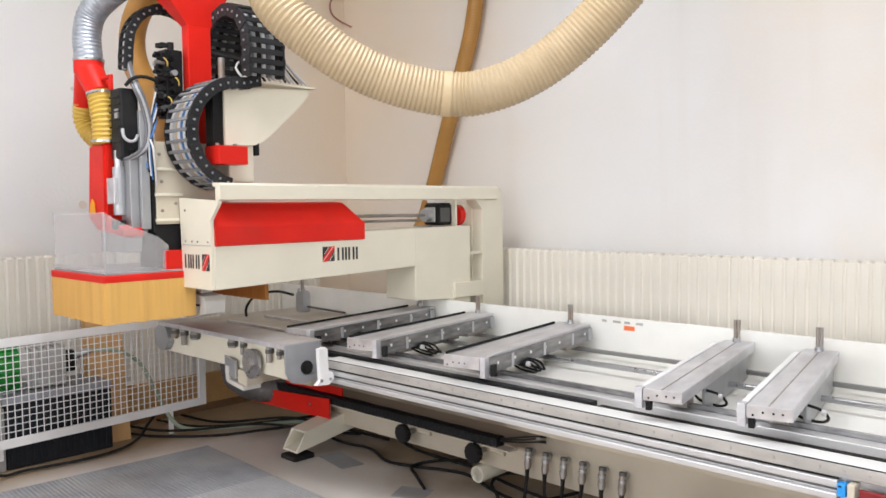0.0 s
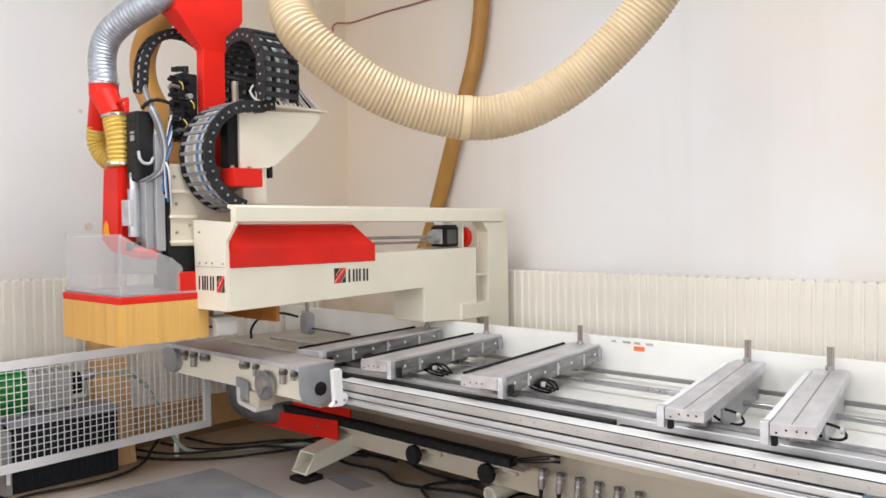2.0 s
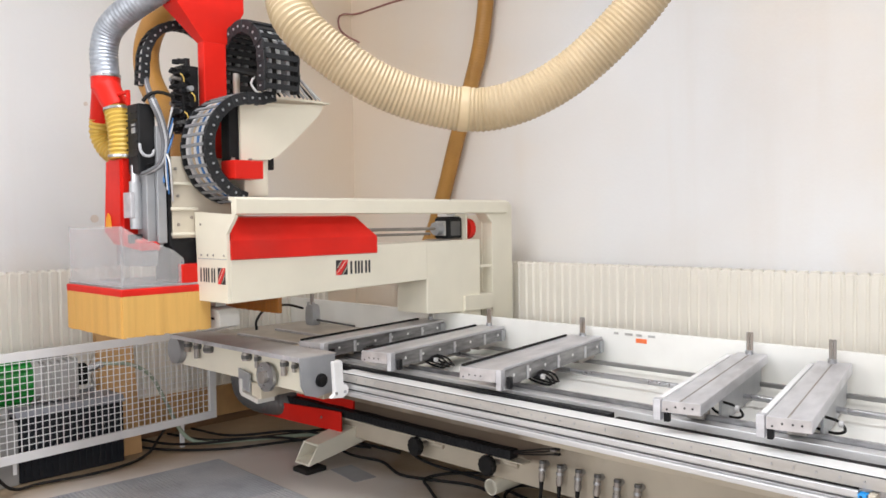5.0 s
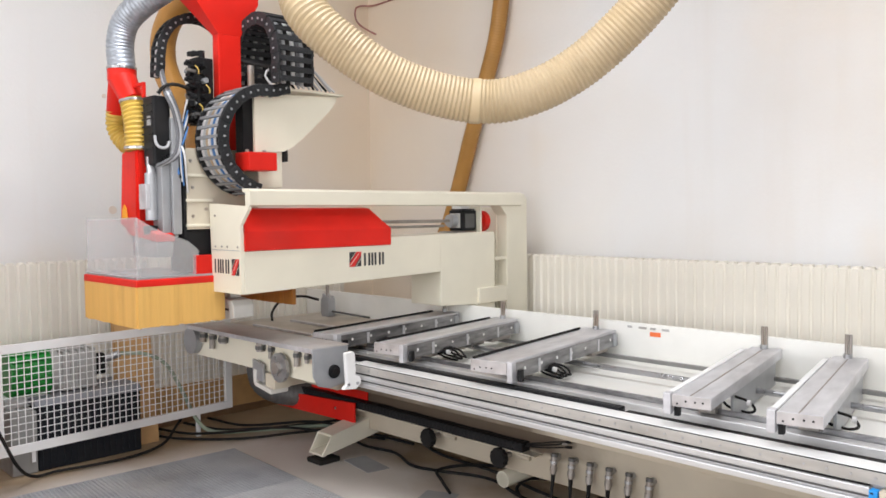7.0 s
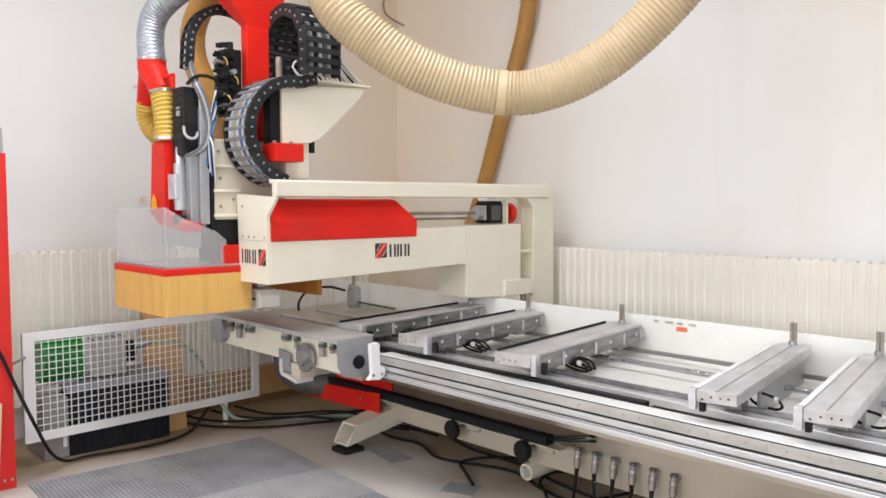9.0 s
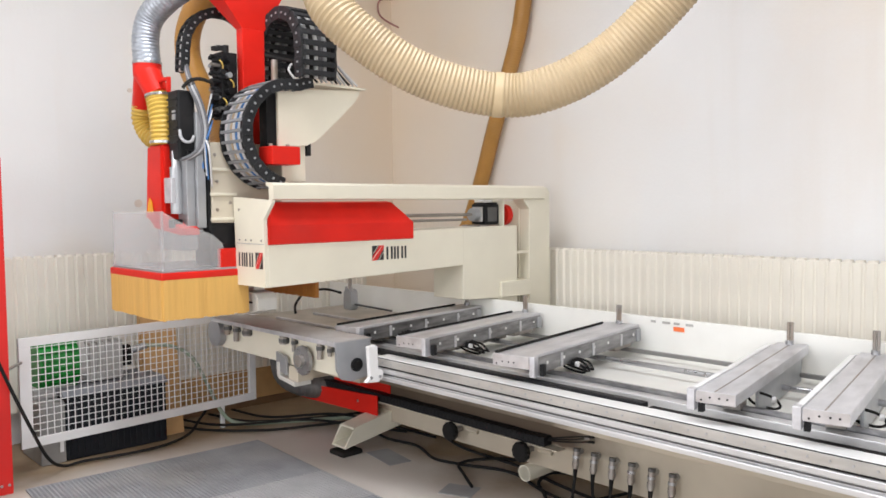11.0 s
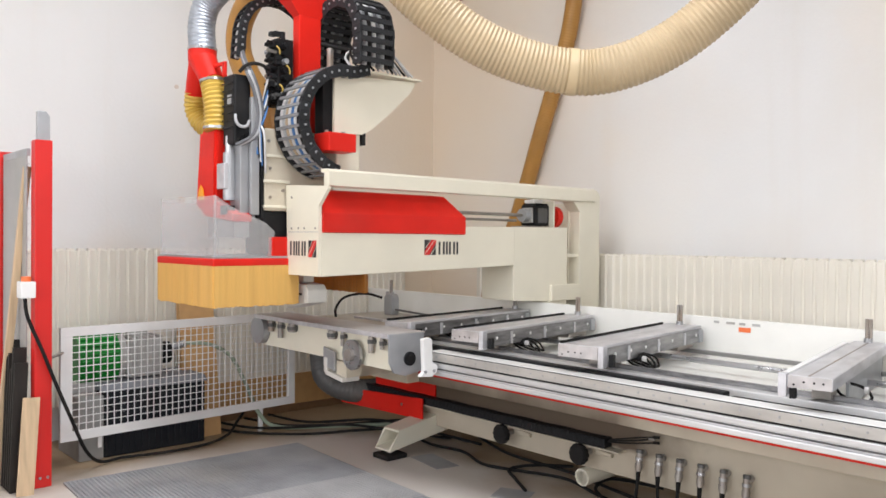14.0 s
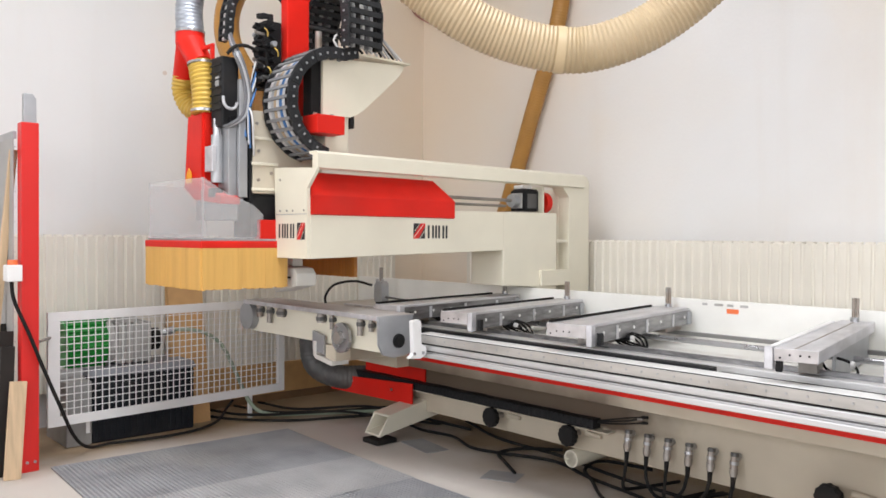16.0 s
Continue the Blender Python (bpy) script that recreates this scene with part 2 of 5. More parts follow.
WHITE_STRIP = mat("white slide strip", (0.76, 0.755, 0.735), 0.35, vary=0.04, scale=5)
PAN = mat("white bed pan", (0.86, 0.85, 0.80), 0.4, vary=0.06, scale=3, tint=(0.55, 0.47, 0.36), stain=0.25)
BLACK = mat("black plastic", (0.012, 0.012, 0.013), 0.5, vary=0.3, scale=12, fine=80, bump=0.05, tint=(0.05, 0.045, 0.04), stain=0.25)
RUBBER = mat("black rubber", (0.014, 0.013, 0.0125), 0.75, vary=0.25, scale=14, fine=120, bump=0.1, tint=(0.08, 0.065, 0.05), stain=0.3)
CHAIN_GREY = mat("dusty chain plastic", (0.022, 0.023, 0.025), 0.55, vary=0.25, scale=18, fine=100, bump=0.06, tint=(0.09, 0.085, 0.08), stain=0.3, spread=0.2)
CHAIN_BAR = mat("grey chain crossbar", (0.20, 0.20, 0.205), 0.55, vary=0.2, scale=20, tint=(0.34, 0.32, 0.29), stain=0.4, spread=0.15)
HOSE_CREAM = mat("cream ribbed hose", (0.49, 0.38, 0.235), 0.5, vary=0.1, scale=6, fine=70, bump=0.05, tint=(0.45, 0.33, 0.16), stain=0.4)
HOSE_JOINT = mat("cream hose joint", (0.58, 0.45, 0.27), 0.5, vary=0.1, scale=6, fine=70, bump=0.05)
HOSE_BROWN = mat("amber hose", (0.41, 0.20, 0.04), 0.45, vary=0.12, scale=5, fine=60, bump=0.05, tint=(0.45, 0.26, 0.08), stain=0.4)
HOSE_YELLOW = mat("yellow ribbed hose", (0.60, 0.40, 0.075), 0.45, vary=0.1, scale=8, fine=80, bump=0.04, tint=(0.42, 0.27, 0.08), stain=0.4)
FOIL = mat("silver foil hose", (0.40, 0.43, 0.475), 0.42, 0.6, vary=0.2, scale=22, fine=60, bump=0.2)
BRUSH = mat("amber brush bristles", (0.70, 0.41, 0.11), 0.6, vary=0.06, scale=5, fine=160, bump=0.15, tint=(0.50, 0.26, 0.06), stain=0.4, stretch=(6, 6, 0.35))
# darker copy of BRUSH: the shade on the skirt's far sides, put into the colour
BRUSH_SHADED = mat("shaded amber bristles", (0.46, 0.18, 0.03), 0.55, vary=0.2, scale=9, fine=160, bump=0.3, stretch=(6, 6, 0.35))
NOZZLE = mat("pale nozzle plastic", (0.66, 0.645, 0.60), 0.45, vary=0.08, scale=8, tint=(0.5, 0.4, 0.3), stain=0.3)
GALV = mat("grey sheet metal", (0.42, 0.43, 0.445), 0.42, 0.55, vary=0.12, scale=7, fine=80, bump=0.04, tint=(0.3, 0.27, 0.24), stain=0.35)
WHITE_METAL = mat("white fence paint", (0.84, 0.835, 0.82), 0.45, vary=0.05, scale=6, tint=(0.5, 0.46, 0.4), stain=0.25)
GREEN = mat("green pump paint", (0.012, 0.26, 0.035), 0.4, vary=0.12, scale=8)
GUARD_SHEET = mat("dull grey guard sheet", (0.36, 0.355, 0.345), 0.5, vary=0.12, scale=4, tint=(0.45, 0.42, 0.38), stain=0.4)
PUMP_DARK = mat("dark grey pump cover", (0.016, 0.018, 0.022), 0.6, vary=0.15, scale=6, tint=(0.06, 0.055, 0.05), stain=0.3)
PUMP_TOP = mat("dusty pump lid", (0.29, 0.30, 0.33), 0.6, vary=0.15, scale=6, tint=(0.32, 0.3, 0.28), stain=0.4)
PUMP_SIDE = mat("grey pump side panel", (0.33, 0.325, 0.31), 0.55, vary=0.15, scale=6, tint=(0.2, 0.17, 0.13), stain=0.4)
PUMP_GREY = mat("light grey casting", (0.48, 0.47, 0.45), 0.55, vary=0.15, scale=12, tint=(0.3, 0.26, 0.2), stain=0.4)
CHIPBOARD = mat("brown fibreboard", (0.62, 0.37, 0.16), 0.7, vary=0.1, scale=10, fine=120, bump=0.08, tint=(0.5, 0.3, 0.15), stain=0.3)
WOOD = mat("pale pine", (0.62, 0.45, 0.28), 0.6, vary=0.18, scale=5, fine=60, bump=0.06, stretch=(8, 8, 0.5))
WOOD_BROWN = mat("dark brown strip", (0.20, 0.11, 0.05), 0.7, vary=0.2, scale=8)
PLATE_DUSTY = mat("dust-covered steel plate", (0.50, 0.46, 0.40), 0.55, 0.25, vary=0.18, scale=5, fine=80, bump=0.06, tint=(0.30, 0.21, 0.13), stain=0.55)
COVER_DUSTY = mat("chip-dusted steel cover", (0.52, 0.505, 0.50), 0.42, 0.4, vary=0.15, scale=6, fine=80, bump=0.05, tint=(0.32, 0.19, 0.10), stain=0.65)
DARK_WOOD = mat("dark stained board", (0.025, 0.021, 0.018), 0.6, vary=0.2, scale=6)
MAT_GREY = mat("grey rubber mat", (0.345, 0.347, 0.355), 0.66, vary=0.2, scale=4, fine=70, bump=0.1, tint=(0.42, 0.40, 0.37), stain=0.55)
MAT_DUSTY = mat("dust-filled rubber mat", (0.445, 0.44, 0.435), 0.7, vary=0.15, scale=4, fine=70, bump=0.1, tint=(0.52, 0.49, 0.46), stain=0.6)
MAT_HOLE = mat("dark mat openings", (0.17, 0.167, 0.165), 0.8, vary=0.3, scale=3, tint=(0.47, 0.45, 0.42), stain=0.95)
ORANGE = mat("orange plastic", (0.85, 0.19, 0.06), 0.45, vary=0.05)
BLUE = mat("blue plastic", (0.02, 0.30, 0.75), 0.4, vary=0.05)
CABLE_WHITE = mat("white cable sheath", (0.62, 0.61, 0.6), 0.45, vary=0.1)
CABLE_GREY = mat("grey cable sheath", (0.42, 0.42, 0.43), 0.45, vary=0.12)
CABLE_DARK = mat("mid-grey cable sheath", (0.13, 0.13, 0.138), 0.5, vary=0.15)
CABLE_BLUE = mat("blue cable sheath", (0.05, 0.16, 0.38), 0.45, vary=0.1)
CABLE_TAN = mat("tan cable sheath", (0.48, 0.36, 0.24), 0.5, vary=0.1)
GREEN_HOSE = mat("pale green hose", (0.34, 0.41, 0.31), 0.45, vary=0.12, tint=(0.35, 0.35, 0.28), stain=0.3)
DUCT_DARK = mat("dark grey duct plastic", (0.09, 0.088, 0.085), 0.5, vary=0.15, scale=8, tint=(0.2, 0.17, 0.14), stain=0.4)
STEEL_SIDE = mat("dark ground steel", (0.27, 0.265, 0.27), 0.3, 0.85, vary=0.4, scale=16, fine=120, bump=0.05, tint=(0.45, 0.44, 0.43), stain=0.5, stretch=(1, 0.5, 3))
FADED = mat("faded wall filler", (0.70, 0.60, 0.52), 0.8, vary=0.1)
WIRE_BROWN = mat("brown wire sheath", (0.36, 0.16, 0.14), 0.5, vary=0.2, scale=9)
INK = mat("dark print", (0.02, 0.02, 0.022), 0.5, vary=0.05)
YELLOW = mat("yellow sticker", (0.85, 0.36, 0.01), 0.5, vary=0.05)
for m in (BLACK, RUBBER, CHAIN_GREY, PUMP_DARK, DARK_WOOD, RED):
    m.node_tree.nodes["Principled BSDF"].inputs["Specular IOR Level"].default_value = 0.22
ACRYLIC = bpy.data.materials.new("scuffed acrylic")
ACRYLIC.use_nodes = True
an = ACRYLIC.node_tree
ab = an.nodes["Principled BSDF"]
ab.inputs["Base Color"].default_value, ab.inputs["Roughness"].default_value, ab.inputs["Alpha"].default_value = (0.66, 0.65, 0.65, 1), 0.16, 0.27
GLASS = bpy.data.materials.new("window glass")
GLASS.use_nodes = True
gb = GLASS.node_tree.nodes["Principled BSDF"]
gb.inputs["Transmission Weight"].default_value, gb.inputs["Roughness"].default_value = 1.0, 0.02


# ---- mesh helpers ----
def mesh_of(name, bm):
    me = bpy.data.meshes.new(name)
    bm.normal_update()
    bm.to_mesh(me)
    bm.free()
    return me


def thing(name, label, category, x=0.0, y=0.0, z=0.0, group="", kind=""):
    ob = new(name)
    ob.empty_display_size = 0.05
    ob.location = (x, y, z)
    return tagged(ob, label, category, group, kind)


def place_under(ob, parent):
    if parent is not None:
        ob.parent = parent
        ob.matrix_parent_inverse = Matrix.Translation(-parent.location)
    return ob


def part(name, bm, material, parent=None, label="", smooth=False):
    me = mesh_of(name, bm)
    me.materials.append(material)
    if smooth:
        for p in me.polygons:
            p.use_smooth = True
        me.set_sharp_from_angle(angle=radians(40))
    ob = place_under(new(name, me), parent)
    return tagged(ob, label)


def add_box(bm, x0, x1, y0, y1, z0, z1, bevel=0.0, m=None):
    made = bmesh.ops.create_cube(bm, size=1, matrix=Matrix.Translation(((x0 + x1) / 2, (y0 + y1) / 2, (z0 + z1) / 2)) @ Matrix.Diagonal((abs(x1 - x0), abs(y1 - y0), abs(z1 - z0), 1)))
    vs = made["verts"]
    if bevel:
        es = list({e for v in vs for e in v.link_edges})
        out = bmesh.ops.bevel(bm, geom=es, offset=bevel, segments=2, affect="EDGES", profile=0.6)
        vs = list({v for f in out["faces"] for v in f.verts} | {v for v in vs if v.is_valid})
    if m is not None:
        bmesh.ops.transform(bm, matrix=m, verts=vs)
    return vs


def box(name, x0, x1, y0, y1, z0, z1, material, parent=None, label="", bevel=0.004, m=None):
    bm = bmesh.new()
    add_box(bm, x0, x1, y0, y1, z0, z1, bevel, m)
    return part(name, bm, material, parent, label)


def prism(name, outline, axis, a, b, material, parent=None, label="", bevel=0.0):
    """An outline in the two other axes (in xyz order), drawn out along axis from a to b."""
    bm = bmesh.new()

    def at(p, v):
        q = list(p)
        q.insert("xyz".index(axis), v)
        return q
    lo = [bm.verts.new(at(p, a)) for p in outline]
    hi = [bm.verts.new(at(p, b)) for p in outline]
    n = len(outline)
    bm.faces.new(lo[::-1]), bm.faces.new(hi)
    for i in range(n):
        bm.faces.new((lo[i], lo[(i + 1) % n], hi[(i + 1) % n], hi[i]))
    bmesh.ops.recalc_face_normals(bm, faces=bm.faces)
    if bevel:
        bmesh.ops.bevel(bm, geom=list(bm.edges), offset=bevel, segments=2, affect="EDGES", profile=0.6)
    return part(name, bm, material, parent, label)


def add_cyl(bm, p, q, r, seg=16, r2=None):
    p, q = Vector(p), Vector(q)
    d = q - p
    m = Matrix.Translation((p + q) / 2) @ d.to_track_quat("Z", "Y").to_matrix().to_4x4()
    return bmesh.ops.create_cone(bm, cap_ends=True, segments=seg, radius1=r, radius2=r if r2 is None else r2, depth=d.length, matrix=m)["verts"]


def cyl(name, p, q, r, material, parent=None, label="", seg=18, r2=None):
    bm = bmesh.new()
    add_cyl(bm, p, q, r, seg, r2)
    return part(name, bm, material, parent, label, True)


def spline(points, steps):
    """Points along a Catmull-Rom curve through the given ones."""
    pts = [Vector(p) for p in points]
    pts = [2 * pts[0] - pts[1], *pts, 2 * pts[-1] - pts[-2]]
    out = []
    for i in range(1, len(pts) - 2):
        a, b, c, d = pts[i - 1:i + 3]
        for k in range(steps):
            t = k / steps
            out.append(0.5 * (2 * b + (c - a) * t + (2 * a - 5 * b + 4 * c - d) * t * t + (3 * b - a - 3 * c + d) * t ** 3))
    out.append(pts[-2])
    return out


def even(path, gap):
    """The path walked again in steps of about gap."""
    length = [0.0]
    for a, b in zip(path, path[1:]):
        length.append(length[-1] + (b - a).length)
    n = max(2, int(length[-1] / gap))
    out, j = [], 0
    for i in range(n + 1):
        s = length[-1] * i / n
        while j < len(path) - 2 and length[j + 1] < s:
            j += 1
        f = (s - length[j]) / max(1e-9, length[j + 1] - length[j])
        out.append(path[j].lerp(path[j + 1], min(1, max(0, f))))
    return out


def add_tube(bm, path, radius, seg=12, closed_ends=True):
    """A tube round the path; radius is a number or one number a point."""
    rings, up = [], Vector((0.03, 0.05, 1))
    for i, p in enumerate(path):
        d = (path[min(i + 1, len(path) - 1)] - path[max(i - 1, 0)]).normalized()
        side = d.cross(up)
        if side.length < 0.05:
            side = d.cross(Vector((1, 0.1, 0)))
        side.normalize()
        up2 = side.cross(d)
        up = up2
        r = radius[i] if isinstance(radius, list) else radius
        rings.append([bm.verts.new(p + r * (math.cos(a) * side + math.sin(a) * up2)) for a in (2 * math.pi * k / seg for k in range(seg))])
    for a, b in zip(rings, rings[1:]):
        for k in range(seg):
            bm.faces.new((a[k], a[(k + 1) % seg], b[(k + 1) % seg], b[k]))
    if closed_ends:
        bm.faces.new(rings[0][::-1]), bm.faces.new(rings[-1])
    bmesh.ops.recalc_face_normals(bm, faces=bm.faces)


def cable(name, points, r, material, parent=None, label="", seg=8, gap=0.03):
    bm = bmesh.new()
    add_tube(bm, even(spline(points, 8), gap), r, seg)
    return part(name, bm, material, parent, label, True)


def ribbed(name, points, r, pitch, depth, material, parent=None, label="", seg=24):
    """A ribbed suction hose: the radius swells once a pitch."""
    path = even(spline(points, 12), pitch / 4)
    radii = [r - depth * (0.5 - 0.5 * math.cos(i * math.pi / 2)) for i in range(len(path))]
    bm = bmesh.new()
    add_tube(bm, path, radii, seg)
    return part(name, bm, material, parent, label, True)


def shared(name, me, parent, m):
    ob = new(name, me)
    ob.matrix_basis = m
    return place_under(ob, parent)


def lettering(text, size, m, material, parent):
    cu = bpy.data.curves.new("lettering", "FONT")
    cu.body, cu.size, cu.extrude, cu.align_x = text, size, 0.0008, "CENTER"
    ob = new("lettering", cu)
    dg = bpy.context.evaluated_depsgraph_get()
    me = bpy.data.meshes.new_from_object(ob.evaluated_get(dg))
    bpy.data.objects.remove(ob)
    me.materials.clear()
    me.materials.append(material)
    me.transform(m)
    return place_under(new("lettering", me), parent)


# ---- the room ----
def wall_with_holes(name, along, fixed0, fixed1, lo, hi, holes, material, label):
    """A wall along an axis, as thick as fixed0 to fixed1, with rectangular openings (a, b, z0, z1)."""
    bm = bmesh.new()

    def piece(a, b, z0, z1):
        if along == "x":
            add_box(bm, a, b, fixed0, fixed1, z0, z1)
        else:
            add_box(bm, fixed0, fixed1, a, b, z0, z1)
    at = lo
    for a, b, z0, z1 in sorted(holes):
        piece(at, a, 0, ROOM_H)
        piece(a, b, 0, z0)
        piece(a, b, z1, ROOM_H)
        at = b
    piece(at, hi, 0, ROOM_H)
    return tagged(part(name, bm, material, None), label, "wall", kind="structure")


T = 0.3
tagged(box("floor", ROOM_W - T, ROOM_E + T, ROOM_S - T, ROOM_N + T, -0.2, 0, CONCRETE, bevel=0), "dusty grey concrete workshop floor", "floor", kind="structure")
bm = bmesh.new()
for a, b, c, d in ((ROOM_W - T, -3.95, ROOM_S - T, ROOM_N + T), (-2.45, -1.15, ROOM_S - T, ROOM_N + T), (0.35, ROOM_E + T, ROOM_S - T, ROOM_N + T), (-3.95, -2.45, ROOM_S - T, 1.15), (-3.95, -2.45, 2.65, ROOM_N + T), (-1.15, 0.35, ROOM_S - T, 1.15), (-1.15, 0.35, 2.65, ROOM_N + T)):
    add_box(bm, a, b, c, d, ROOM_H, ROOM_H + 0.2)
tagged(part("ceiling", bm, CEILING), "unseen plain grey ceiling with two added roof openings", "ceiling", kind="structure")
wall_with_holes("wall_north", "x", ROOM_N, ROOM_N + T, ROOM_W - T, ROOM_E + T, [], CORNER_PLASTER, "white plaster wall with faint yellow stains")
wall_with_holes("wall_west", "y", ROOM_W - T, ROOM_W, ROOM_S, ROOM_N, [], CORNER_PLASTER, "white plaster wall with patches and stains")
SOUTH = [(wx - 1.1, wx + 1.1, 1.1, 3.5) for wx in (-4.2, -1.2, 1.8)]
EAST = [(wy - 1.1, wy + 1.1, 1.1, 3.5) for wy in (-1.6, 1.6)]
wall_with_holes("wall_south", "x", ROOM_S - T, ROOM_S, ROOM_W - T, ROOM_E + T, SOUTH, UNSEEN_WALL, "unseen dark grey wall with three windows")
wall_with_holes("wall_east", "y", ROOM_E, ROOM_E + T, ROOM_S, ROOM_N, EAST, UNSEEN_WALL, "unseen dark grey wall with two windows")

# ---- radiators ----
def radiator(name, label, x, y, count, pitch, z0, z1, turn):
    """Upright rounded sections side by side, with a header pipe at top and bottom."""
    th = thing(name, label, "radiator", x, y, z0)
    bm = bmesh.new()
    add_box(bm, -pitch * 0.49, pitch * 0.49, -0.045, 0.045, 0, z1 - z0, 0.0)
    es = [e for e in bm.edges if abs((e.verts[0].co - e.verts[1].co).z) > 0.1] + [e for e in bm.edges if all(v.co.z > 0.1 for v in e.verts)]
    bmesh.ops.bevel(bm, geom=es, offset=0.014, segments=3, affect="EDGES")
    me = mesh_of("section", bm)
    me.materials.append(RADIATOR)
    for p in me.polygons:
        p.use_smooth = True
    me.set_sharp_from_angle(angle=radians(50))
    for i in range(count):
        off = pose(0, 0, 0, 0, 0, turn) @ Vector(((i + 0.5) * pitch, 0, 0))
        shared("section", me, th, pose(x + off.x, y + off.y, z0, 0, 0, turn))
    end = pose(0, 0, 0, 0, 0, turn) @ Vector((count * pitch, 0, 0))
    back = pose(0, 0, 0, 0, 0, turn) @ Vector((0, 0.01, 0))
    for z in (z0 + 0.06, z1 - 0.07):
        cyl("header_pipe", (x + back.x, y + back.y, z), (x + end.x + back.x, y + end.y + back.y, z), 0.022, RADIATOR, th)
    bm = bmesh.new()
    m = pose(x, y, 0, 0, 0, turn)
    add_box(bm, 0, count * pitch, 0.03, 0.042, z0 + 0.02, z1 - 0.02, 0, m)
    part("back_panel", bm, RADIATOR, th)
    return th


radiator("radiator", "long yellowed sectional radiator below the white wall", -5.25, 5.245, 92, 0.066, 0.22, 1.300, 0)
radiator("radiator", "yellowed sectional radiator behind the mesh fence", -5.945, 1.652, 50, 0.066, 0.26, 1.312, 90)


# ---- the machine bed ----
X0, X1, RAIL_END = -4.45, 1.3, -0.872
bed = thing("machine_bed", "cream steel machine bed with aluminium front rail", "machine bed", -2.0, 3.85, 0)
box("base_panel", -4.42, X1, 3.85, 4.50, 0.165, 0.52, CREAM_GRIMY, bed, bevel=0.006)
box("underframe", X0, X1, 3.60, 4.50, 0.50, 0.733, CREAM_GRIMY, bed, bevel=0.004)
box("red_stripe", -4.3, X1, 3.592, 3.598, 0.553, 0.617, RED, bed, "red painted edge stripe", bevel=0.0)
box("bed_pan", X0, X1, 3.37, 4.50, 0.735, 0.745, PAN, bed, "white bed pan", bevel=0.0)
box("back_plate", -5.86, X1, 4.50, 4.525, 0.60, 0.971, PAN, bed, bevel=0.003)
box("front_beam", X0 + 0.3, X1, 3.225, 3.37, 0.667, 0.772, ALU_RAIL, bed, bevel=0.003)
box("top_strip", -3.55, X1, 3.205, 3.298, 0.7725, 0.790, WHITE_STRIP, bed, "white slide strip", bevel=0.003)
guide_strip = box("guide_strip", -3.55, X1, 3.198, 3.2045, 0.742, 0.783, GUIDE, bed, "oily brown guide strip", bevel=0.002)
box("strip_gap", -3.55, X1, 3.2022, 3.2048, 0.7835, 0.7870, RUBBER, bed, bevel=0.0)
box("guide_gap", -3.55, RAIL_END, 3.1995, 3.2035, 0.7348, 0.7412, RUBBER, bed, bevel=0.0)
box("rail_groove", -3.55, RAIL_END, 3.2005, 3.2035, 0.6975, 0.7035, DUCT_DARK, bed, bevel=0.0)
box("upper_flange", -3.55, RAIL_END, 3.190, 3.224, 0.709, 0.7335, ALU_RAIL, bed, bevel=0.004)
box("web", -3.55, RAIL_END, 3.204, 3.2235, 0.692, 0.709, ALU_RAIL, bed, bevel=0.0)
box("lower_flange", -3.55, RAIL_END, 3.184, 3.224, 0.667, 0.692, ALU_RAIL, bed, bevel=0.005)

bm = bmesh.new()
add_cyl(bm, (0, 0, 0), (0, -0.003, 0), 0.0046, 10)
bolt_me = mesh_of("bolt", bm)
bolt_me.materials.append(STEEL)
for i in range(64):
    shared("bolt", bolt_me, guide_strip, Matrix.Translation((-3.48 + 0.075 * i, 3.1975, 0.764)))

# Guide rails on which the consoles slide.
box("console_rail", -4.1, X1, 3.43, 3.50, 0.705, 0.795, ALU_RAIL, bed, bevel=0.004)
box("rail_lip", -4.1, X1, 3.505, 3.52, 0.705, 0.815, STEEL_SIDE, bed, bevel=0.002)
box("rear_groove", -1.87, X1, 3.335, 3.369, 0.7725, 0.780, RUBBER, bed, "dark groove", bevel=0.0)
cyl("guide_rod", (-4.1, 4.0, 0.80), (X1, 4.0, 0.80), 0.014, STEEL, bed)
box("rear_rail", -4.1, X1, 4.345, 4.372, 0.779, 0.80, RAIL_DARK, bed, bevel=0.003)
cable_tray = box("cable_tray", -3.75, -1.88, 3.302, 3.352, 0.7725, 0.800, BLACK, bed, "black cable tray", bevel=0.004)
bm = bmesh.new()
add_box(bm, -0.0155, 0.0155, 0.008, 0.040, 0.0, 0.0125, 0.0)
tray_me = mesh_of("tray_tooth", bm)
tray_me.materials.append(CHAIN_GREY)
for i in range(56):
    shared("tray_tooth", tray_me, cable_tray, Matrix.Translation((-3.73 + i * 0.033, 3.30, 0.790)))

# Stickers on the back plate.
box("orange_sticker", -2.452, -2.384, 4.496, 4.4995, 0.903, 0.928, ORANGE, bed, "orange sticker", bevel=0.0)
for i, w in enumerate((0.03, 0.05, 0.035, 0.045)):
    box("print_bar", -2.60 + i * 0.075, -2.60 + i * 0.075 + w, 4.496, 4.4995, 0.940, 0.953, PUMP_GREY, bed, bevel=0.0)

